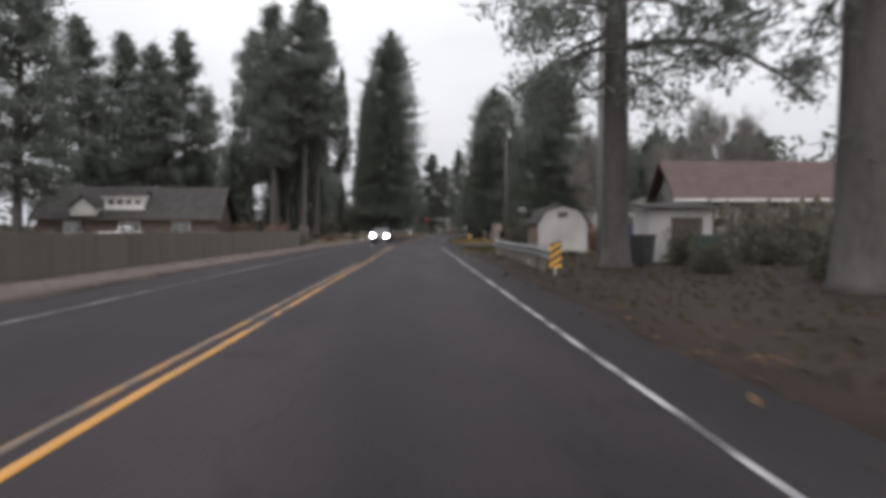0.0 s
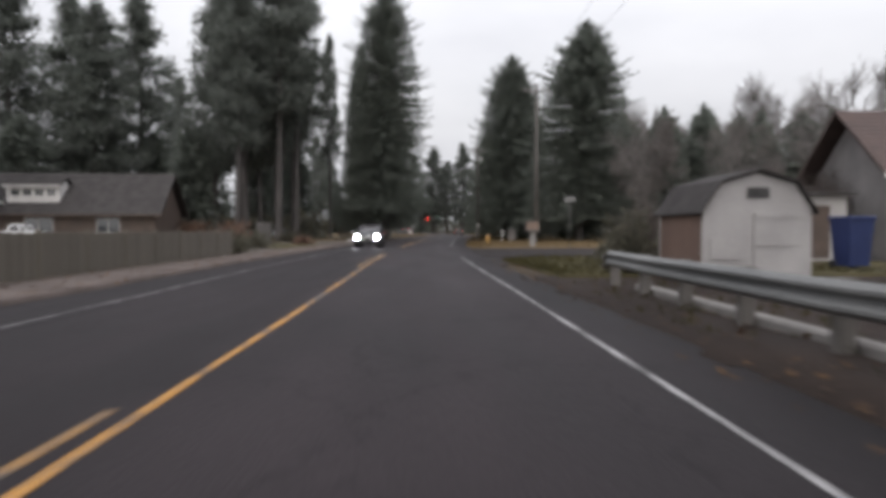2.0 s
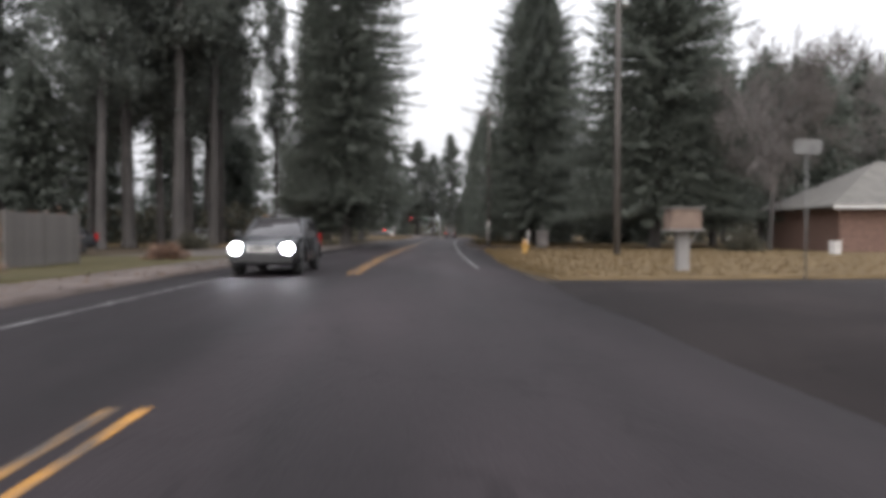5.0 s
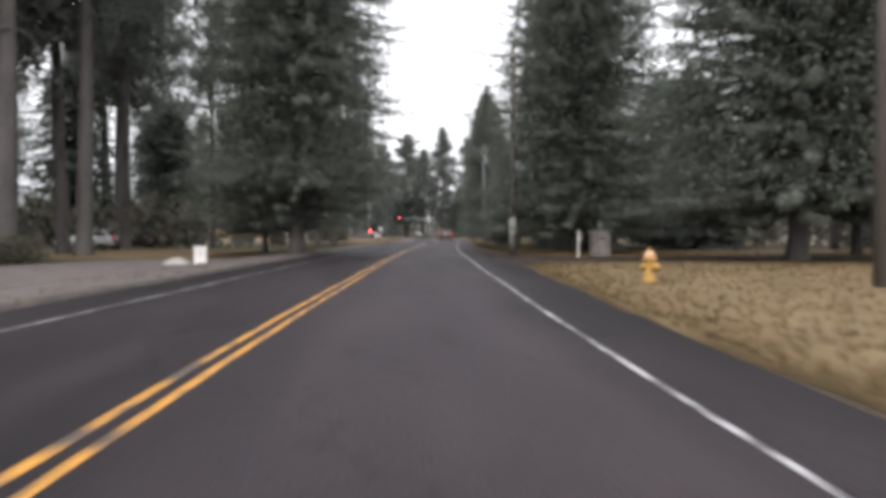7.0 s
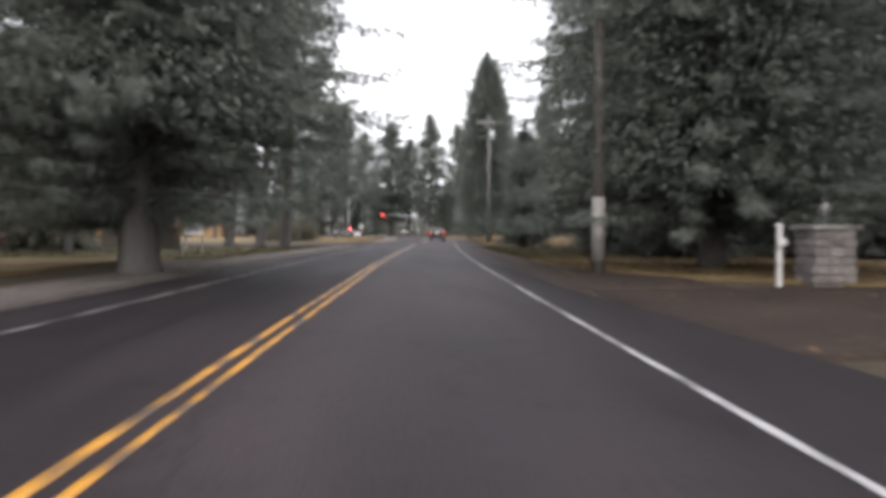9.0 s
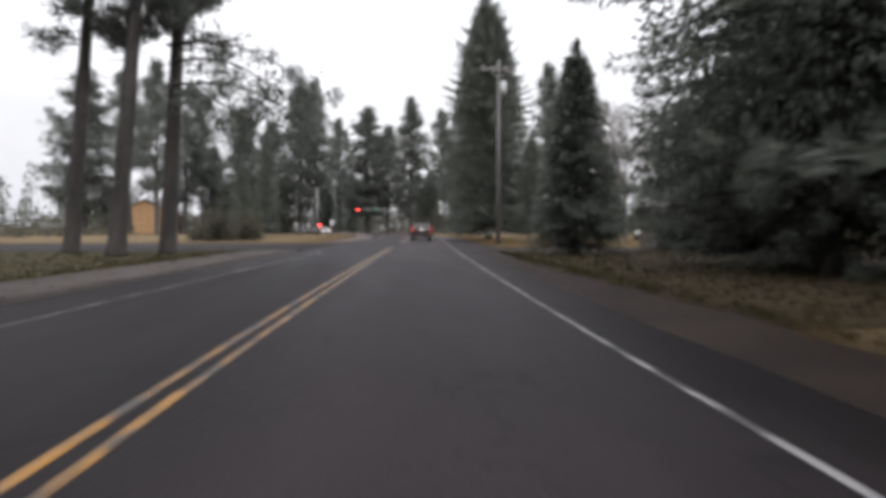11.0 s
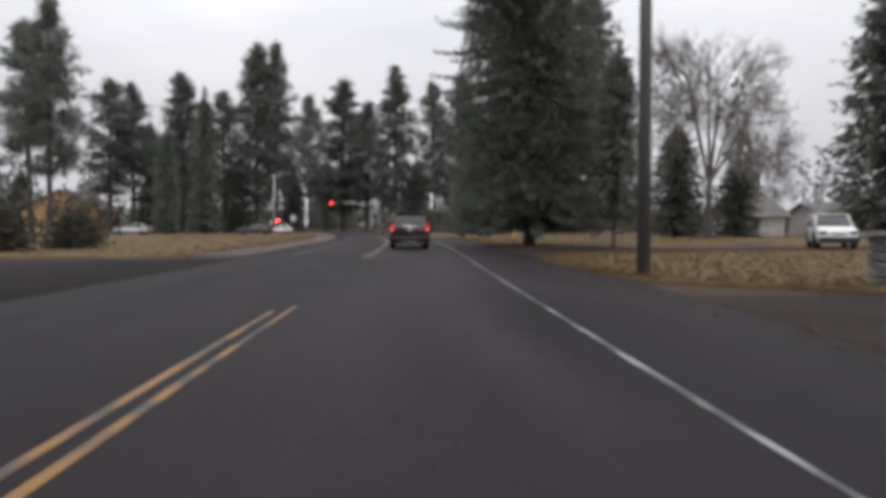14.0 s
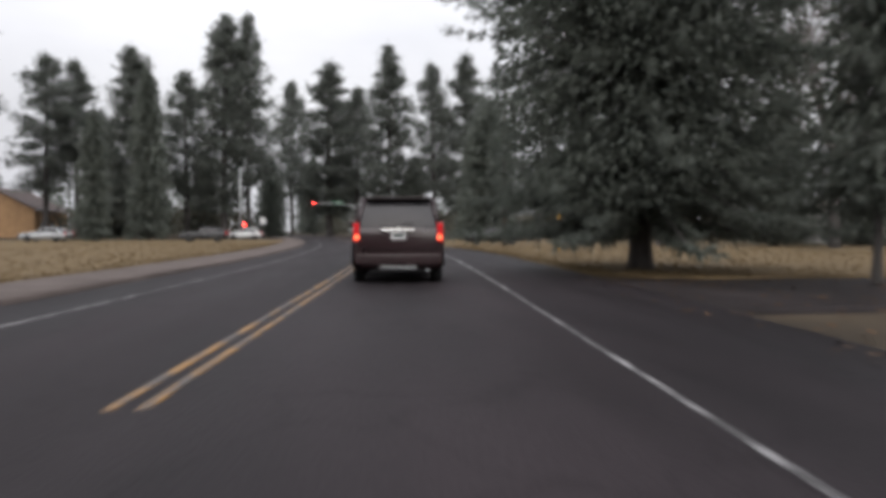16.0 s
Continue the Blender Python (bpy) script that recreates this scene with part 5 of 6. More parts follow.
guard_rail([(3.75, 18.6, 0.10), (3.62, 20.2, 0.0), (3.55, 26.0, 0.0), (3.75, 31.0, 0.0), (4.05, 34.6, 0.0), (4.2, 35.5, 0.12)])
kerb_bm = loft([[(4.05 + dx + 0.025 * (y - 26), y, z) for dx, z in ((0, -0.1), (0, 0.08), (0.03, 0.11), (0.17, 0.11), (0.2, 0.08), (0.2, -0.1))] for y in (24.5, 28.0, 31.5, 33.5)], smooth=False)
tagged(part("concrete_kerb", kerb_bm, CONCRETE, None), "low pale concrete kerb under the guard rail", "kerb")


def object_marker(x, y):
    ob = thing("object_marker", pose(x, y, 0, 0, 0, 4), "yellow and black striped hazard marker on a post", "road sign")
    part("post", boxes(((-0.03, 0.02, -0.2), (0.03, 0.06, 0.80)), bevel=0.004), STEEL, ob)
    plate = part("plate", boxes(((-0.16, 0.0, 0.18), (0.16, 0.012, 0.84)), bevel=0.003), SIGN_YELLOW, ob, "yellow plate")
    for k in range(4):
        bm = bmesh.new()
        z = 0.10 + 0.20 * k
        quad = [(-0.155, -0.004, max(z, 0.19)), (0.155, -0.004, z + 0.20), (0.155, -0.004, min(z + 0.30, 0.83)), (-0.155, -0.004, z + 0.10 if z + 0.1 > 0.19 else 0.2)]
        f = bm.faces.new([bm.verts.new(p) for p in quad])
        ex = bmesh.ops.extrude_face_region(bm, geom=[f])
        bmesh.ops.translate(bm, verts=[v for v in ex["geom"] if isinstance(v, bmesh.types.BMVert)], vec=(0, 0.003, 0))
        part("stripe", bm, BLACK_PLASTIC, plate, "black diagonal stripe")


object_marker(3.72, 18.3)


def panel_fence(name, x, y, length, height, turn, panel, material, label, boards=16):
    """Fence panels of upright boards between posts, along the thing's own y."""
    fence = thing(name, pose(x, y, 0, 0, 0, turn), label, "fence")
    n = max(1, round(length / panel))
    post_me = None
    bw = panel / boards
    rng = random.Random(int(x * 10 + y))
    bm0 = boxes(((-0.012, 0.006, 0.06), (0.012, bw - 0.006, height)), bevel=0.004)
    board_me = bpy.data.meshes.new("board")
    bm0.to_mesh(board_me)
    bm0.free()
    board_me.materials.append(material)
    pm = boxes(((-0.05, -0.05, -0.3), (0.05, 0.05, height + 0.06)), bevel=0.01)
    post_me = bpy.data.meshes.new("post")
    pm.to_mesh(post_me)
    pm.free()
    post_me.materials.append(material)
    for k in range(n + 1):
        hang(new("post", post_me), fence).location = (0, k * panel, 0)
    for k in range(n):
        part("rail", boxes(((-0.05, k * panel + 0.05, height * 0.25), (-0.013, (k + 1) * panel - 0.05, height * 0.25 + 0.08)),
                           ((-0.05, k * panel + 0.05, height * 0.8), (-0.013, (k + 1) * panel - 0.05, height * 0.8 + 0.08))), material, fence)
        for j in range(boards):
            b = hang(new("board", board_me), fence)
            b.location = (rng.uniform(-0.003, 0.003), k * panel + j * bw, rng.uniform(-0.012, 0.012))
    return fence




panel_fence("board_fence", -8.55, -12.0, 65.4, 1.10, 0, 2.42, FENCE_WOOD, "low weathered grey-brown board fence along the footpath", boards=11)
panel_fence("board_fence", -11.3, 71.4, 4.8, 1.75, 0, 2.4, GREY_WOOD, "tall grey board fence beside the driveway", boards=14)


# ---- buildings ----
def window(parent, x, y, z, w, h, turn=0.0, frame_mat=None):
    win = new("window")
    win.parent = parent
    win.matrix_local = pose(x, y, z, 0, 0, turn)
    t = 0.06
    part("frame", boxes(((0, -0.03, 0), (t, 0.06, h)), ((w - t, -0.03, 0), (w, 0.06, h)), ((t, -0.03, 0), (w - t, 0.06, t)), ((t, -0.03, h - t), (w - t, 0.06, h)), ((w / 2 - 0.02, -0.02, t), (w / 2 + 0.02, 0.05, h - t))),
         frame_mat or WHITE_PAINT, win)
    part("sill", boxes(((-0.05, -0.09, -0.05), (w + 0.05, 0.0, 0.0)), bevel=0.008), frame_mat or WHITE_PAINT, win)
    part("pane", boxes(((t, 0.02, t), (w / 2 - 0.02, 0.03, h - t)), ((w / 2 + 0.02, 0.02, t), (w - t, 0.03, h - t))), GLASS, win, "dark window pane")
    return win


def slab(points, thick):
    bm = bmesh.new()
    f = bm.faces.new([bm.verts.new(p) for p in points])
    f.normal_update()
    ex = bmesh.ops.extrude_face_region(bm, geom=[f])
    bmesh.ops.translate(bm, verts=[v for v in ex["geom"] if isinstance(v, bmesh.types.BMVert)], vec=(0, 0, thick))
    bmesh.ops.recalc_face_normals(bm, faces=bm.faces)
    return bm


def roof_courses(e0, e1, r0, r1, n, proud=0.018):
    """One stepped skin of shingle courses from the eave line e0-e1 to the ridge line r0-r1."""
    bm = bmesh.new()
    rows = []
    for k in range(n):
        for f, up in ((k / n, 1.6 * proud), ((k + 1) / n - 0.004, 0.4 * proud)):
            rows.append([bm.verts.new(Vector(e0).lerp(Vector(r0), f) + Vector((0, 0, up))), bm.verts.new(Vector(e1).lerp(Vector(r1), f) + Vector((0, 0, up)))])
    for p, q in zip(rows, rows[1:]):
        bm.faces.new((p[0], p[1], q[1], q[0]))
    return bm


def house(name, x, y, turn, w, d, eave, ridge, wall_mat, roof_mat, label, openings=(), door=None, hip=0.0, over=0.5, category="house", base=0.0):
    """A house whose front, along its own x, faces -y. openings: windows (x, z, w, h) in the front; door: (x, w, h) of a garage door."""
    ob = thing(name, pose(x, y, base, 0, 0, turn), label, category, "buildings")
    t = 0.2
    holes = [(a, b, a + c, b + e) for a, b, c, e in openings] + ([(door[0], 0.0, door[0] + door[1], door[2])] if door else [])
    part("wall", wall_cells(w, eave, t, holes), wall_mat, ob)
    part("wall", boxes(((0, d - t, 0), (w, d, eave))), wall_mat, ob)
    for xx in (0, w - t):
        bm = bmesh.new()
        if hip:
            box_into(bm, (xx, t, 0), (xx + t, d - t, eave))
        else:
            prof = [(t, 0), (d - t, 0), (d - t, eave), (d / 2, eave + (ridge - eave) * (1 - 2 * t / d)), (t, eave)]
            bm.free()
            bm = loft([[(xx, py, pz) for py, pz in prof], [(xx + t, py, pz) for py, pz in prof]], smooth=False)
        part("wall", bm, wall_mat, ob)
    part("floor_slab", boxes(((t, t, 0.0), (w - t, d - t, 0.06))), CONCRETE, ob)
    o, hx = over, hip * d / 2
    drop = (ridge - eave) * o / (d / 2)
    th = 0.14
    for s in (0, 1):
        ya, yb = (-o, d / 2) if s == 0 else (d + o, d / 2)
        e0, e1, q1, q0 = (-o, ya, eave - drop), (w + o, ya, eave - drop), (w + o - (hx + o if hip else 0), yb, ridge), (-o + (hx + o if hip else 0), yb, ridge)
        bm = slab([e0, e1, q1, q0], th)
        cover = roof_courses((e0[0], e0[1], e0[2] + th), (e1[0], e1[1], e1[2] + th), (q0[0], q0[1], q0[2] + th), (q1[0], q1[1], q1[2] + th), 14)
        slope = part("roof", bm, roof_mat, ob)
        part("shingle_cover", cover, roof_mat, slope)
        part("fascia", boxes(((-o, ya - 0.03 + (0.03 if s else 0), eave - drop - 0.06), (w + o, ya + (0.03 if s else 0), eave - drop + th - 0.02))), WHITE_PAINT if wall_mat is not BROWN_SIDING else BROWN_SIDING, ob)
    if hip:
        for xa, xb in ((-o, hx), (w + o, w - hx)):
            e0, e1, q = (xa, -o, eave - drop), (xa, d + o, eave - drop), (xb, d / 2, ridge)
            bm = slab([e0, e1, q], th)
            part("roof", bm, roof_mat, ob)
    for a, b, c, e in openings:
        window(ob, a, 0.04, b, c, e)
    if door:
        a, c, e = door
        gd = new("garage_door")
        gd.parent = ob
        for k in range(4):
            part("panel", boxes(((a + 0.01, 0.06, e * k / 4 + 0.006), (a + c - 0.01, 0.10, e * (k + 1) / 4 - 0.006)), bevel=0.012), WHITE_PAINT, gd, "white door panel")
        part("frame", boxes(((a - 0.10, -0.03, 0), (a - 0.001, 0.0, e + 0.1)), ((a + c + 0.001, -0.03, 0), (a + c + 0.1, 0.0, e + 0.1)), ((a - 0.001, -0.03, e), (a + c + 0.001, 0.0, e + 0.1))), WHITE_PAINT, ob)
    return ob


# right side, first stretch: red-brown house, sheds, bins
house("red_roofed_house", 17.4, 45.2, -2, 13.0, 5.0, 3.7, 5.8, DULL_SIDING, RED_SHINGLES, "dull pale house with a red-brown roof behind the sheds", openings=[(2.0, 0.9, 1.6, 1.2), (6.5, 0.9, 2.0, 1.2), (10.5, 0.9, 1.6, 1.2)], over=0.7)


def barn_shed(x, y, turn):
    """A garden shed with a gambrel roof, its gable to the road."""
    ob = thing("garden_shed", pose(x, y, 0.0, 0, 0, turn), "white garden shed with a gambrel roof", "shed")
    w, d = 2.5, 2.5
    prof = [(0, 0.1), (w, 0.1), (w, 1.62), (w * 0.84, 2.18), (w * 0.5, 2.42), (w * 0.16, 2.18), (0, 1.62)]
    part("gable_wall", loft([[(px, 0, pz) for px, pz in prof], [(px, 0.08, pz) for px, pz in prof]], False), SHED_PAINT, ob, "weathered white gable wall")
    part("gable_wall", loft([[(px, d - 0.08, pz) for px, pz in prof], [(px, d, pz) for px, pz in prof]], False), SHED_PAINT, ob)
    for xx in (0, w - 0.08):
        part("side_wall", boxes(((xx, 0.08, 0.1), (xx + 0.08, d - 0.08, 1.62))), RUSSET_BOARDS, ob, "russet plank side wall")
    rp = [(-0.10, 1.50), (w * 0.15, 2.20), (w * 0.5, 2.46), (w * 0.85, 2.20), (w + 0.10, 1.50)]
    skin = rp + [(px, pz + 0.05) for px, pz in reversed(rp)]
    bm = loft([[(px, py, pz) for px, pz in skin] for py in (-0.12, d + 0.12)], False)
    part("roof", bm, DARK_SHINGLES, ob, "dark shingled gambrel roof")
    door = part("door", boxes(((w * 0.46, -0.05, 0.14), (w * 0.82, -0.004, 1.55)), bevel=0.01), SHED_PAINT, ob, "white plank door")
    for z0, z1 in ((0.16, 0.26), (0.8, 0.9), (1.42, 1.52)):
        part("brace", boxes(((w * 0.46, -0.07, z0), (w * 0.82, -0.052, z1))), SHED_PAINT, door)
    part("vent", boxes(*[((w * 0.40, -0.03, 1.86 + 0.05 * k), (w * 0.60, -0.004, 1.89 + 0.05 * k)) for k in range(5)]), BLACK_PLASTIC, ob, "dark louvred vent")
    part("hatch", boxes(((w * 0.06, -0.03, 0.5), (w * 0.34, -0.004, 0.95)), bevel=0.01), SHED_PAINT, ob, "boarded hatch")
    part("skid", boxes(((0.2, 0.05, -0.1), (0.4, d - 0.05, 0.1)), ((w - 0.4, 0.05, -0.1), (w - 0.2, d - 0.05, 0.1))), POLE_WOOD, ob)
    return ob


barn_shed(6.3, 35.3, 2)


def lean_to(x, y, turn, w, d, h, label, door):
    ob = thing("storage_shed", pose(x, y, 0, 0, 0, turn), label, "shed")
    part("wall", wall_cells(w, h, 0.06, [(w * 0.35, 0.1, w * 0.85, h * 0.85)]), SHED_PAINT, ob)
    part("wall", boxes(((0, d - 0.06, 0), (w, d, h))), SHED_PAINT, ob)
    for xx in (0, w - 0.06):
        part("wall", boxes(((xx, 0.06, 0), (xx + 0.06, d - 0.06, h))), SHED_PAINT, ob)
    # Dark panel fills the opening; on the outbuilding it paints the shade inside.
    part("door", boxes(((w * 0.35 + 0.005, 0.015, 0.105), (w * 0.85 - 0.005, 0.05, h * 0.85 - 0.005)), bevel=0.008), door, ob, "plain dark panel")
    part("roof", slab([(-0.25, -0.3, h + 0.02), (w + 0.25, -0.3, h + 0.02), (w + 0.25, d + 0.2, h + 0.22), (-0.25, d + 0.2, h + 0.22)], 0.07), DARK_SHINGLES, ob, "dark flat roof")
    return ob


lean_to(8.7, 25.8, 0, 2.4, 1.8, 1.95, "small white storage shed with a dark flat roof", BROWN_SIDING)
# The brown panel stands in for the shaded interior of an open front.
lean_to(11.8, 45.6, 2, 4.3, 2.4, 2.45, "white outbuilding with a flat roof and a dark panel for its shaded opening", BROWN_SIDING)
for n, (bx, by, mat, lab) in enumerate([(12.9, 40.4, BLUE_PLASTIC, "large blue wheeled rubbish container"), (7.5, 22.9, BLACK_PLASTIC, "black wheeled rubbish bin"), (8.6, 20.4, GREEN_METAL, "dark green wheeled rubbish bin")]):
    bin_ob = thing("rubbish_bin", pose(bx, by, -0.02, 0, 0, 10 + 20 * n) @ Matrix.Diagonal((1.4, 1.2, 1.5, 1) if n == 0 else (1, 1, 1, 1)), lab, "bin", "bins")
    part("tub", loft([[(-0.24, -0.26, 0.08), (0.24, -0.26, 0.08), (0.24, 0.26, 0.08), (-0.24, 0.26, 0.08)], [(-0.30, -0.33, 0.98), (0.30, -0.33, 0.98), (0.30, 0.33, 0.98), (-0.30, 0.33, 0.98)]], False), mat, bin_ob)
    part("lid", boxes(((-0.32, -0.36, 0.98), (0.32, 0.37, 1.06)), bevel=0.025), mat, bin_ob)
    for sx in (-0.27, 0.27):
        part("wheel", loft([[(sx + dx, 0.27 + 0.1 * math.cos(a * 0.5236), 0.10 + 0.1 * math.sin(a * 0.5236)) for a in range(12)] for dx in (-0.025, 0.025)]), TYRE, bin_ob)
# right side at the street corner: brick house with a garage
house("brick_house", 25.1, 88.0, -6, 15.0, 9.0, 2.9, 5.4, BRICK, PALE_SHINGLES, "low brown brick house with a white garage door", door=(2.9, 5.6, 2.4), openings=[(11.0, 0.9, 1.8, 1.3)], hip=1.0, over=0.7)
# left side
house("brown_house", -43.0, 82.5, 4, 20.0, 9.0, 3.0, 6.4, BROWN_SIDING, DARK_SHINGLES, "brown house with a dark shingle roof", openings=[(3.0, 1.0, 2.0, 1.3), (9.0, 1.0, 2.4, 1.3), (15.0, 1.0, 2.0, 1.3)], over=0.7)
house("white_dormer", -36.2, 82.3, 94, 2.4, 2.8, 0.9, 2.2, WHITE_PAINT, DARK_SHINGLES, "small white gabled dormer on the brown house", over=0.3, category="dormer", base=2.95)
house("white_dormer", -35.8, 83.7, 4, 4.4, 2.6, 5.2, 5.9, WHITE_PAINT, DARK_SHINGLES, "wide white dormer on the brown house", openings=[(0.3, 4.2, 0.8, 0.7), (1.3, 4.2, 0.8, 0.7), (2.3, 4.2, 0.8, 0.7), (3.3, 4.2, 0.8, 0.7)], over=0.25, category="dormer")
house("tan_hut", -25.5, 164.0, 5, 3.2, 3.0, 2.4, 3.2, TAN_SIDING, DARK_SHINGLES, "small tan hut among the pines", openings=[(1.0, 0.9, 1.0, 0.9)])
house("tan_building", -38.0, 286.0, 90, 14.0, 13.0, 4.6, 8.0, TAN_SIDING, RED_SHINGLES, "tan building with its gable towards the field", openings=[(2.0, 1.0, 1.6, 1.4), (6.0, 1.0, 1.6, 1.4), (10.0, 1.0, 1.6, 1.4)])
house("white_house", 50.5, 216.0, 6, 5.0, 6.0, 2.6, 4.4, WHITE_PAINT, SHINGLES, "small white house beyond the lawn", openings=[(1.0, 0.9, 0.9, 1.3)])
house("white_garage", 58.0, 214.0, -4, 8.0, 6.0, 2.5, 3.6, WHITE_PAINT, SHINGLES, "white garage beyond the lawn", door=(1.5, 4.8, 2.1))
house("white_shed", 49.0, 150.5, -8, 4.0, 3.0, 2.2, 3.0, WHITE_PAINT, SHINGLES, "small white shed behind the lawn", openings=[(1.4, 0.9, 1.0, 0.9)], category="shed")
house("brown_shed", 20.8, 151.4, -5, 3.0, 3.0, 1.9, 2.8, BROWN_SIDING, SHINGLES, "small brown shed with a grey roof behind the spruces", openings=[(0.9, 0.9, 1.0, 0.8)], over=0.3, category="shed")


# ---- poles, cables, signs, small things by the road ----
def utility_pole(x, y, h=11.0, arm=True, sleeve=False, lamp=None, turn=0.0, r=0.16, wood=None):
    ob = thing("utility_pole", pose(x, y, 0, 0, 0, turn), "weathered wooden utility pole" + (" with a pale sleeve at its foot" if sleeve else " with a cross arm" if arm else ""), "utility pole", "utility poles")
    part("pole", tube([(0, 0, -0.4), (0, 0, h * 0.5), (0.02, 0.02, h)], [r * 1.08, r * 0.92, r * 0.75], 14), wood or POLE_WOOD, ob)
    if arm:
        a = part("cross_arm", boxes(((-1.2, -r - 0.10, h - 0.75), (1.2, -r + 0.01, h - 0.62)), bevel=0.01), POLE_WOOD, ob)
        for sx in (-1.1, -0.45, 0.45, 1.1):
            part("insulator", tube([(sx, -r - 0.05, h - 0.62), (sx, -r - 0.05, h - 0.55), (sx, -r - 0.05, h - 0.48)], [0.035, 0.055, 0.03], 8), SIGN_WHITE, a)
        for sx in (-1, 1):
            part("brace", tube([(sx * 0.75, -r - 0.03, h - 0.72), (0, -r - 0.03, h - 1.3)], [0.018, 0.018], 6), STEEL, ob)
        part("transformer", tube([(0.34, 0, h - 2.3), (0.34, 0, h - 2.2), (0.34, 0, h - 1.5), (0.34, 0, h - 1.42)], [0.18, 0.21, 0.21, 0.14], 14), STEEL, ob, "grey can transformer")
    if sleeve:
        part("sleeve", tube([(0, 0, 0.35), (0, 0, 2.1)], [r * 1.2, r * 1.15], 14), CONCRETE, ob, "pale plastic guard sleeve")
    if lamp:
        z, reach = lamp
        arm_ob = part("lamp_arm", tube([(0, 0, z - 0.7), (-reach * 0.3, 0, z - 0.25), (-reach * 0.7, 0, z), (-reach, 0, z + 0.05)], [0.035] * 4, 8), STEEL, ob)
        part("lamp_head", boxes(((-reach - 0.65, -0.14, z - 0.03), (-reach + 0.05, 0.14, z + 0.11)), bevel=0.04), STEEL, arm_ob, "grey street lamp head")
    return ob


utility_pole(8.3, 31.0, 12.0, lamp=(6.6, 1.0))
utility_pole(11.1, 84.1, 14.5, wood=DARK_POLE_WOOD)
utility_pole(8.15, 110.5, 12.0, sleeve=True, wood=DARK_POLE_WOOD)
utility_pole(13.35, 159.9, 12.5, r=0.145, wood=GREY_POLE_WOOD)
utility_pole(21.0, 215.0, 12.5, wood=DARK_POLE_WOOD)


def cable(a, b, sag):
    pts = []
    for k in range(17):
        f = k / 16
        p = Vector(a).lerp(Vector(b), f)
        p.z -= sag * 4 * f * (1 - f)
        pts.append(p)
    tagged(part("overhead_cable", tube(pts, [0.008] * 17, 5), CABLE, None), "thin black overhead cable between poles", "cable", "overhead cables")


stations = [(8.0, -25.0, 11.4), (8.3, 31.0, 11.5), (11.1, 84.1, 14.0), (8.15, 110.5, 11.5), (13.35, 159.9, 12.0), (21.0, 215.0, 12.0)]
for p, q in zip(stations, stations[1:]):
    for dx in (-1.1, 0.45):
        cable((p[0] + dx, p[1] - 0.2, p[2]), (q[0] + dx, q[1] - 0.2, q[2]), 0.6)


def big_mailbox(x, y):
    ob = thing("mailbox", pose(x, y, 0, 0, 0, -4), "large brown mailbox on a thick weathered post", "mailbox")
    part("post", boxes(((-0.17, -0.13, -0.2), (0.17, 0.13, 1.22)), bevel=0.02), POLE_WOOD, ob, "thick weathered wooden post")
    bx = part("box", loft([[(px, py, pz) for px, pz in ((-0.42, 1.22), (0.42, 1.22), (0.42, 1.66), (0.34, 1.78), (-0.34, 1.78), (-0.42, 1.66))] for py in (-0.34, 0.34)], False), MAILBOX_BROWN, ob)
    part("door", boxes(((-0.36, -0.36, 1.28), (0.36, -0.342, 1.64)), bevel=0.008), MAILBOX_BROWN, bx)
    part("shelf", boxes(((-0.50, -0.40, 1.17), (0.50, 0.40, 1.215)), bevel=0.008), POLE_WOOD, ob)
    part("lid", boxes(((-0.50, -0.40, 1.785), (0.50, 0.40, 1.83)), bevel=0.012), SHINGLES, bx)
    part("brace", tube([(0.17, 0, 0.75), (0.44, 0, 1.17)], [0.035, 0.035], 6), POLE_WOOD, ob)


big_mailbox(8.25, 69.2)


def street_sign(x, y, z, w=0.8, h=0.45, label="small pale sign on a thin steel post", face=None, turn=0):
    ob = thing("street_sign", pose(x, y, 0, 0, 0, turn), label, "road sign")
    part("post", cyl(0.022, 0.022, -0.3, z + h, 10), DULL_STEEL, ob)
    p = part("plate", boxes(((-w / 2, -0.05, z), (w / 2, -0.035, z + h)), bevel=0.004), face or SIGN_WHITE, ob)
    for k in range(0 if face is DULL_STEEL else 2):
        part("writing_bar", boxes(((-w * 0.36, -0.053, z + h * (0.25 + 0.32 * k)), (w * 0.36, -0.0505, z + h * (0.38 + 0.32 * k)))), BLACK_PLASTIC, p, "dark unreadable line of writing")


street_sign(10.3, 66.6, 3.05, 0.72, 0.36, "small grey sign seen from behind on a thin post", DULL_STEEL)
street_sign(-0.5, 262.5, 2.0, 0.7, 0.9, "white sign board by the cross street")


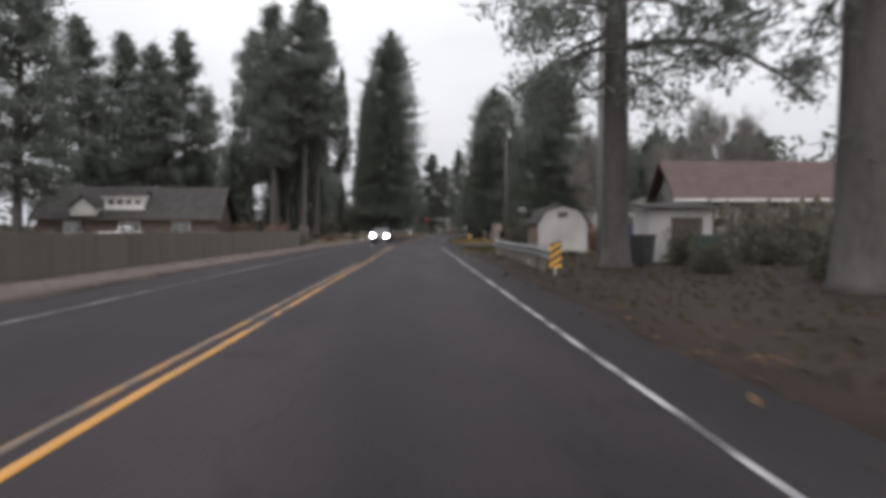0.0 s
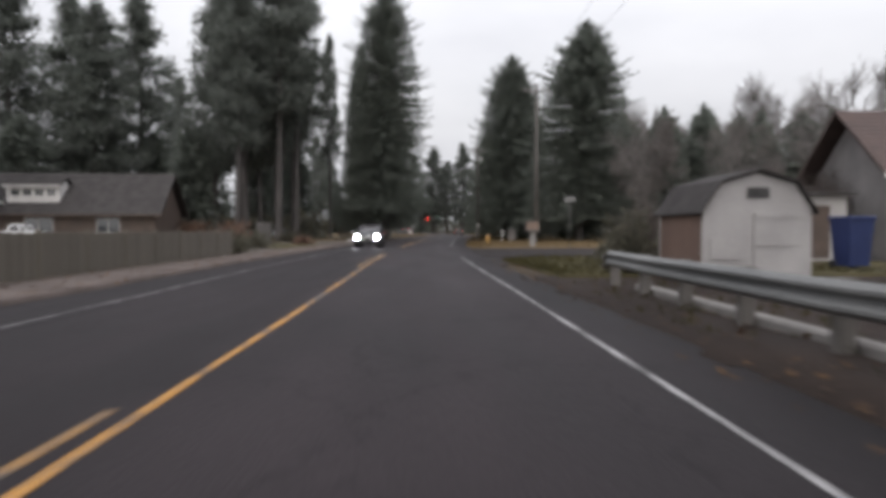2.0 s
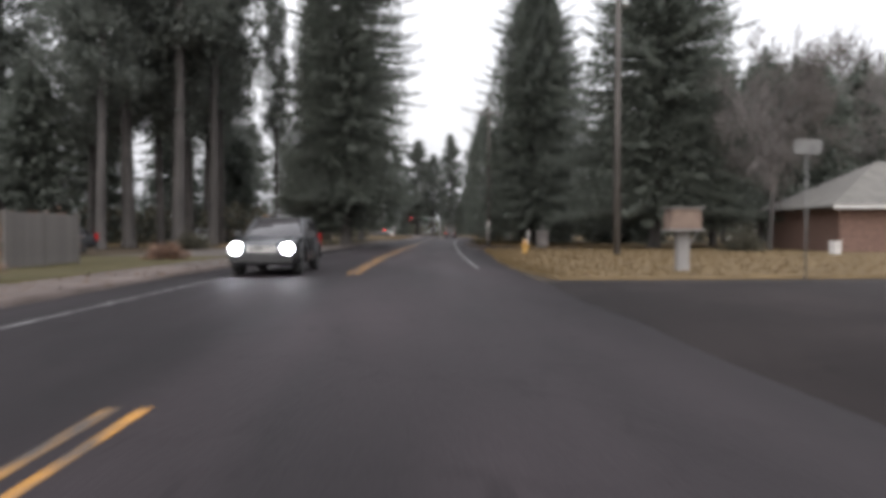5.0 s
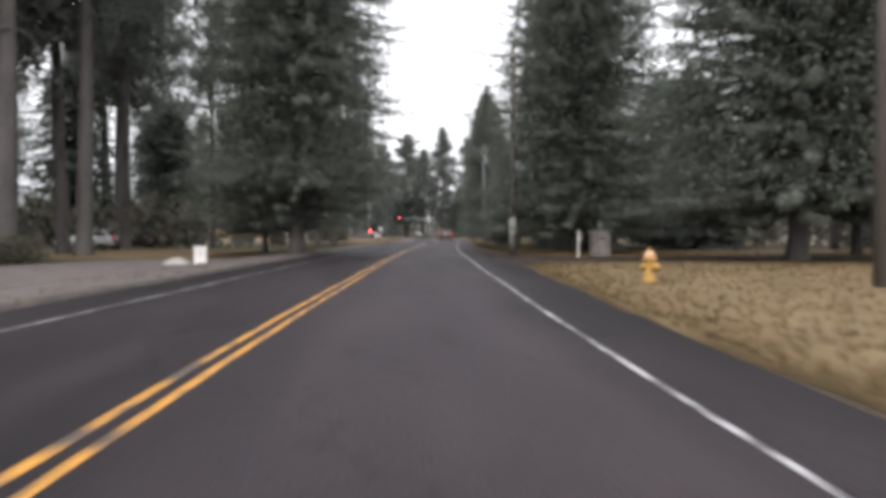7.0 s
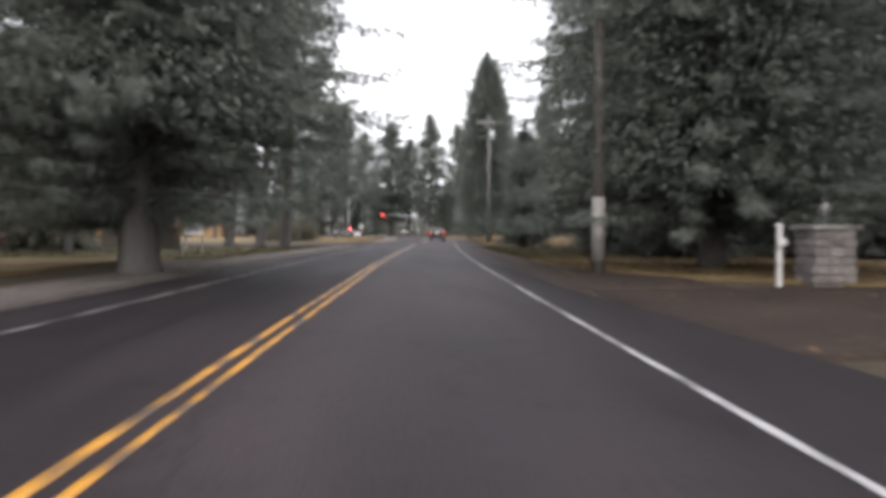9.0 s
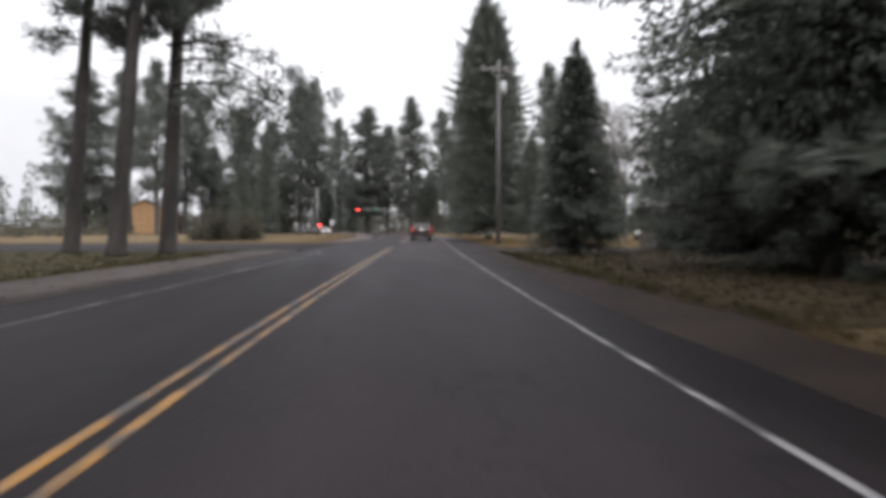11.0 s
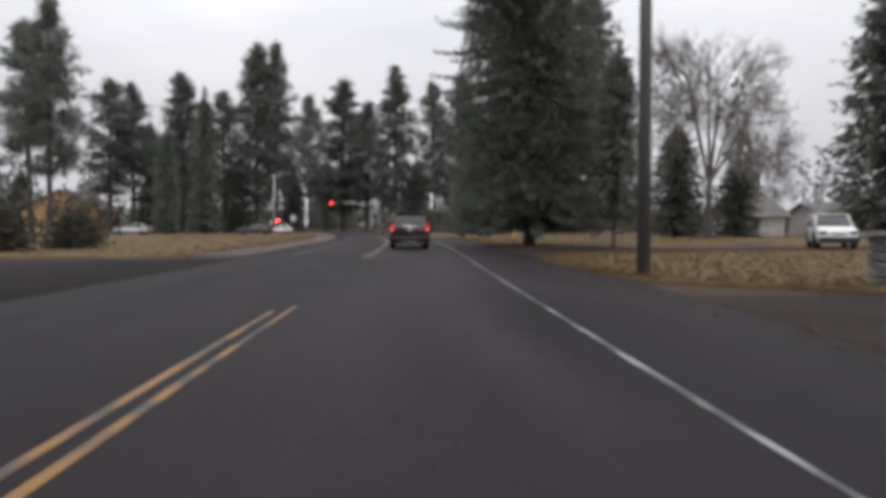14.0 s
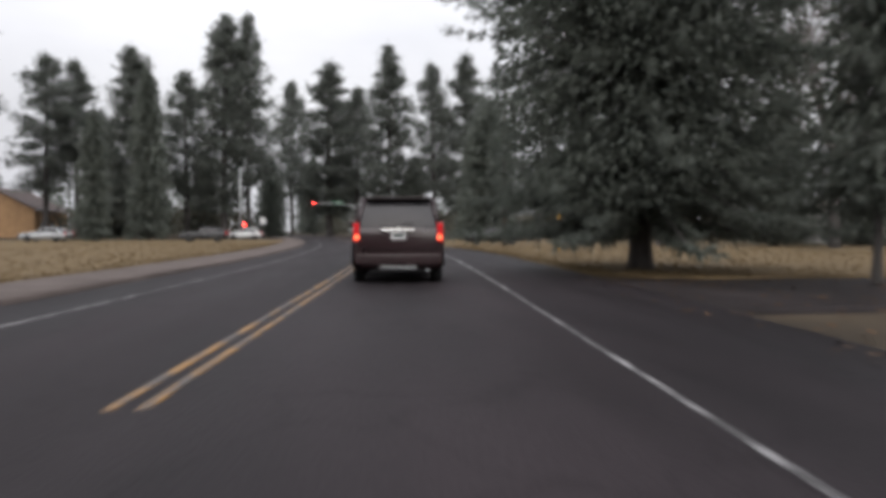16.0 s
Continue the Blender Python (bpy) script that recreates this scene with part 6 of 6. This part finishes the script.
def hydrant(x, y):
    ob = thing("fire_hydrant", pose(x, y, 0.0, 0, 0, 25), "yellow fire hydrant on the straw lawn", "fire hydrant")
    part("barrel", tube([(0, 0, -0.1), (0, 0, 0.04), (0, 0, 0.05), (0, 0, 0.09), (0, 0, 0.095), (0, 0, 0.52)], [0.17, 0.17, 0.17, 0.17, 0.125, 0.125], 16), HYDRANT_YELLOW, ob)
    part("flange", tube([(0, 0, 0.52), (0, 0, 0.57)], [0.165, 0.165], 16), HYDRANT_YELLOW, ob)
    bonnet = part("bonnet", tube([(0, 0, 0.57), (0, 0, 0.66), (0, 0, 0.72), (0, 0, 0.755)], [0.145, 0.135, 0.09, 0.045], 16), HYDRANT_TOP, ob, "faded orange bonnet")
    part("nut", cyl(0.03, 0.03, 0.75, 0.82, 5), HYDRANT_YELLOW, bonnet)
    for way in ((1, 0), (-1, 0), (0, -1)):
        r = 0.055 if way[0] else 0.08
        n = part("nozzle", tube([(0.10 * way[0], 0.10 * way[1], 0.40), (0.21 * way[0], 0.21 * way[1], 0.40)], [r, r], 12), HYDRANT_YELLOW, ob)
        part("cap", tube([(0.21 * way[0], 0.21 * way[1], 0.40), (0.255 * way[0], 0.255 * way[1], 0.40)], [r * 1.2, r * 1.1], 6), HYDRANT_YELLOW, n)


hydrant(6.85, 85.9)


def stone_pillar(x, y, w=0.95, h=1.25, label="square field-stone pillar with a concrete cap", lantern=True, seed=5):
    ob = thing("stone_pillar", pose(x, y, 0, 0, 0, -6), label, "pillar", "stone pillars")
    part("core", boxes(((-w / 2 + 0.05, -w / 2 + 0.05, -0.2), (w / 2 - 0.05, w / 2 - 0.05, h))), MORTAR, ob)
    rng = random.Random(seed)
    rows = 6
    for k in range(rows):
        z0, z1 = h * k / rows, h * (k + 1) / rows
        for face in range(4):
            cuts = [-w / 2, -w / 2 + w * rng.uniform(0.28, 0.4), -w / 2 + w * rng.uniform(0.6, 0.75), w / 2]
            for a, b in zip(cuts, cuts[1:]):
                bm = bmesh.new()
                box_into(bm, (a + 0.012, -w / 2 - rng.uniform(0.0, 0.03), z0 + 0.012), (b - 0.012, -w / 2 + 0.07, z1 - 0.012), 0.025, Matrix.Rotation(face * math.pi / 2, 4, "Z"))
                part("stone", bm, STONE, ob)
    part("cap", boxes(((-w / 2 - 0.08, -w / 2 - 0.08, h), (w / 2 + 0.08, w / 2 + 0.08, h + 0.09)), bevel=0.02), CONCRETE, ob, "pale concrete cap")
    if lantern:
        lm = part("lantern", tube([(0, 0, h + 0.09), (0, 0, h + 0.30), (0, 0, h + 0.32), (0, 0, h + 0.52), (0, 0, h + 0.60)], [0.03, 0.03, 0.10, 0.12, 0.02], 6), DULL_STEEL, ob, "grey metal lantern")
        part("finial", cyl(0.015, 0.01, h + 0.60, h + 0.66, 6), DULL_STEEL, lm)


stone_pillar(12.0, 106.3, 0.9, 1.2)
stone_pillar(17.2, 156.8, 0.9, 0.95, "squat field-stone pillar by the driveway", False, 6)


def square_post(name, x, y, w, h, mat, label, cat="post"):
    ob = thing(name, pose(x, y, 0, 0, 0, 7), label, cat)
    part("shaft", boxes(((-w / 2, -w / 2, -0.3), (w / 2, w / 2, h)), bevel=0.012), mat, ob)
    part("top", loft([[(-w / 2 - 0.015, -w / 2 - 0.015, h), (w / 2 + 0.015, -w / 2 - 0.015, h), (w / 2 + 0.015, w / 2 + 0.015, h), (-w / 2 - 0.015, w / 2 + 0.015, h)],
                      [(-0.01, -0.01, h + 0.06), (0.01, -0.01, h + 0.06), (0.01, 0.01, h + 0.06), (-0.01, 0.01, h + 0.06)]], False), mat, ob)
    return ob


wp = square_post("white_post", 10.8, 106.1, 0.095, 1.28, WHITE_PAINT, "white wooden post by the dirt driveway")
part("number_board", boxes(((-0.11, -0.10, 0.85), (0.11, -0.082, 1.0))), WHITE_PAINT, wp)
square_post("yellow_post", 21.8, 205.0, 0.11, 2.4, SIGN_YELLOW, "tall yellow guy-wire marker post")
square_post("white_post", -9.4, 55.2, 0.12, 1.0, WHITE_PAINT, "short white post at the driveway")


def meter_box(x, y):
    ob = thing("utility_box", pose(x, y, 0.02, 0, 0, 12), "white utility box on the gravel", "utility box")
    part("cabinet", boxes(((-0.22, -0.18, 0.0), (0.22, 0.18, 0.62)), bevel=0.02), WHITE_PAINT, ob)
    part("lid", boxes(((-0.25, -0.21, 0.62), (0.25, 0.21, 0.68)), bevel=0.015), WHITE_PAINT, ob)
    part("latch", boxes(((-0.03, -0.195, 0.36), (0.03, -0.181, 0.46))), STEEL, ob)
    part("plinth", boxes(((-0.3, -0.26, -0.15), (0.3, 0.26, -0.001))), CONCRETE, ob)


def gravel_heap(x, y, w, h):
    bm = bmesh.new()
    rows = []
    for k in range(7):
        q = k / 6
        ring = []
        for a in range(20):
            az = a * math.pi / 10
            bump = 1 + 0.22 * noise.noise(Vector((math.cos(az) * 1.6, math.sin(az) * 1.6, q * 2)))
            ring.append(bm.verts.new((w / 2 * (1 - q) * bump * math.cos(az), 0.7 * w / 2 * (1 - q) * bump * math.sin(az), h * (1 - (1 - q) ** 2) - 0.04)))
        rows.append(ring)
    for r0, r1 in zip(rows, rows[1:-1]):
        for a in range(20):
            bm.faces.new((r0[a], r0[(a + 1) % 20], r1[(a + 1) % 20], r1[a]))
    bm.faces.new(rows[-2])
    for f in bm.faces:
        f.smooth = True
    heap = part("gravel_heap", bm, CONCRETE, None)
    heap.location = (x, y, 0.0)
    tagged(heap, "low heap of pale gravel beside the utility box", "gravel heap")


gravel_heap(-6.9, 97.4, 1.2, 0.30)
meter_box(-6.0, 97.2)
meter_box(22.6, 84.5)


def notice_board(x, y, w, h, z, mat, label, turn):
    ob = thing("notice_board", pose(x, y, 0, 0, 0, turn), label, "sign")
    for sx in (-w / 2 + 0.06, w / 2 - 0.06):
        part("post", boxes(((sx - 0.05, 0.0, -0.2), (sx + 0.05, 0.1, z + h)), bevel=0.008), POLE_WOOD, ob)
    part("panel", boxes(((-w / 2, -0.04, z), (w / 2, -0.002, z + h)), bevel=0.008), mat, ob)


notice_board(-8.2, 133.0, 1.0, 0.9, 1.0, SIGN_WHITE, "pale notice board on two posts", 8)
notice_board(-10.5, 128.0, 1.8, 1.0, 0.4, FENCE_WOOD, "tan board sign low in the grass", 8)
notice_board(-7.2, 124.0, 1.2, 0.9, 0.35, FENCE_WOOD, "tan board sign low in the grass", 8)


# ---- traffic light at the cross street ----
def signal_head(parent, x, y, z, lit):
    head = new("signal_head")
    head.parent = parent
    head.location = (x, y, z)
    part("housing", boxes(((-0.19, 0.0, 0.0), (0.19, 0.22, 1.1)), bevel=0.02), BLACK_PLASTIC, head, "dark signal housing")
    for k in range(3):
        zz = 0.19 + 0.36 * k
        part("lens", tube([(0, -0.03, zz), (0, 0.005, zz)], [0.15, 0.15], 16), SIGNAL_RED if (lit and k == 2) else LENS_OFF, head, "lit red lens" if (lit and k == 2) else "unlit lens")
        visor = [[(rr * math.cos(a * math.pi / 8), -0.20 if e else 0.0, zz + rr * math.sin(a * math.pi / 8)) for a in range(9)] + [((rr - 0.012) * math.cos(a * math.pi / 8), -0.20 if e else 0.0, zz + (rr - 0.012) * math.sin(a * math.pi / 8)) for a in range(8, -1, -1)] for rr, e in ((0.17, 0), (0.17, 1))]
        part("visor", loft(visor, False), BLACK_PLASTIC, head)
    return head


def traffic_light(x, y, reach, heads, turn=0.0, h=6.0):
    ob = thing("traffic_light", pose(x, y, 0, 0, 0, turn), "traffic light on a long steel mast arm showing red", "traffic light")
    part("pole", tube([(0, 0, -0.3), (0, 0, h + 0.3)], [0.15, 0.11], 14), STEEL, ob)
    part("mast_arm", tube([(0, 0, h - 0.1), (-reach * 0.5, 0, h + 0.1), (-reach, 0, h + 0.2)], [0.10, 0.08, 0.05], 12), STEEL, ob)
    for hx, lit in heads:
        signal_head(ob, hx, -0.3, h - 0.75, lit)
    part("name_plate", boxes(((-reach * 0.62, -0.16, h + 0.15), (-reach * 0.62 + 1.9, -0.13, h + 0.55)), bevel=0.005), SIGN_GREEN, ob, "green street name plate with a pale bar")
    part("plate_bar", boxes(((-reach * 0.62 + 0.2, -0.166, h + 0.28), (-reach * 0.62 + 1.7, -0.161, h + 0.42))), SIGN_WHITE, ob)
    return ob


traffic_light(15.5, 299.0, 11.0, [(-10.2, True), (-6.4, False)], 5.0)
pole_signal = thing("signal_post", pose(-3.6, 264.0, 0, 0, 0, 5), "tall steel lamp post with a small red signal", "traffic light")
part("pole", tube([(0, 0, -0.3), (0, 0, 9.6)], [0.14, 0.09], 12), STEEL, pole_signal)
part("lamp_arm", tube([(0, 0, 9.4), (1.2, 0, 9.9), (2.6, 0, 10.0)], [0.06, 0.05, 0.04], 8), STEEL, pole_signal)
signal_head(pole_signal, 0.5, -0.2, 1.1, True)


# ---- grass and litter ----
def tufts(name, seed, count, zone, material, label, hgt=(0.05, 0.14), wide=0.026):
    """Loose grass blades over a zone: a function of two random numbers that gives x, y, z."""
    rng = np.random.default_rng(seed)
    p = np.array([zone(a, b) for a, b in rng.random((count, 2))])
    n = 3
    base = np.repeat(p, n, 0) + rng.normal(0, 0.025, (count * n, 3)) * [1, 1, 0]
    way = unit(rng.normal(0, 0.45, (count * n, 3)) + [0, 0, 1])
    ln = rng.uniform(*hgt, count * n)
    v, f = strips(base, way, ln, np.full(len(ln), wide), unit(np.cross(way, rng.normal(0, 1, way.shape))))
    me = np_mesh(name, v, f)
    me.materials.append(material)
    return tagged(new(name, me), label, "grass", kind="stuff")


def zone(y0, y1, left, width, z=0.03, lean=2.0):
    def at(a, b):
        y = y0 + (y1 - y0) * a
        return left(y) + width * b ** lean, y, z
    return at


tufts("grass", 61, 4500, zone(66.9, 97, line_of([(66.8, 4.2), (72, 4.0), (78, 4.3), (81, 4.6), (91, 5.4), (94.5, 6.0), (97, 7.2)]), 16), BLADES, "dry straw-coloured grass")
tufts("grass", 62, 3000, zone(37.6, 50.5, line_of([(37.5, 3.6), (40.5, 3.6), (46.5, 3.3), (49, 4.4), (50.6, 6.4)]), 10), GREEN_BLADES, "short green-brown grass")
tufts("grass", 63, 4500, zone(156, 174, line_of([(156, 15.6), (159, 12.8), (161, 12.6), (169, 13.5), (171.5, 15.0), (174, 18.2)]), 16), BLADES, "dry straw-coloured grass")
tufts("grass", 64, 3000, zone(120, 145.5, line_of([(120, 8.4), (137, 9.4), (145.6, 10.4)]), 9), GREEN_BLADES, "brown-green grass under the spruces")
tufts("grass", 65, 4000, zone(180.7, 215, line_of([(180.6, 17.2), (183, 15.6), (190, 16.2), (215, 17.0)]), 20), BLADES, "dry straw-coloured grass")
tufts("grass", 66, 3000, zone(124, 149, lambda y: mid(y) - 6.6, -14), GREEN_BLADES, "green and straw grass under the pines")
tufts("grass", 67, 4000, zone(172, 230, lambda y: mid(y) - 6.6, -16), BLADES, "dry straw-coloured field grass")
tufts("grass", 68, 2500, zone(-4, 36, lambda y: mid(y) + 5.0, 9, -0.02, 1.0), GREEN_BLADES, "sparse weeds on the verge")
tufts("grass", 69, 2000, zone(105.6, 120, line_of([(105.5, 12.6), (108.5, 9.6), (112, 8.4), (120, 8.2)]), 10), BLADES, "dry straw-coloured grass")


def litter(seed, count, place, label):
    rng = np.random.default_rng(seed)
    p = np.array([place(a, b) for a, b in rng.random((count, 2))]) + [0, 0, 0.012]
    way = unit(rng.normal(0, 1, (count, 3)) * [1, 1, 0.15])
    ln = rng.uniform(0.05, 0.13, count)
    v, f = strips(p, way, ln, ln * 0.7, unit(np.cross(way, rng.normal(0, 0.2, way.shape) + [0, 0, 1])))
    me = np_mesh("fallen_leaves", v, f)
    me.materials.append(LEAF_LITTER)
    tagged(new("fallen_leaves", me), label, "leaves", kind="stuff")


litter(71, 6000, zone(-5, 48, lambda y: mid(y) + 4.3, 12, -0.01, 1.2), "brown fallen leaves on the verge")
litter(72, 3500, zone(66.9, 120, lambda y: mid(y) + 5.2, 12, 0.03, 1.2), "brown fallen leaves on the lawn")
litter(73, 3500, zone(120, 190, lambda y: mid(y) + 5.6, 9, 0.02, 1.2), "brown fallen leaves on the shoulder")
litter(74, 4000, zone(-5, 149, lambda y: mid(y) - 4.2, -2.3, 0.08, 1.0), "brown leaves along the footpath")
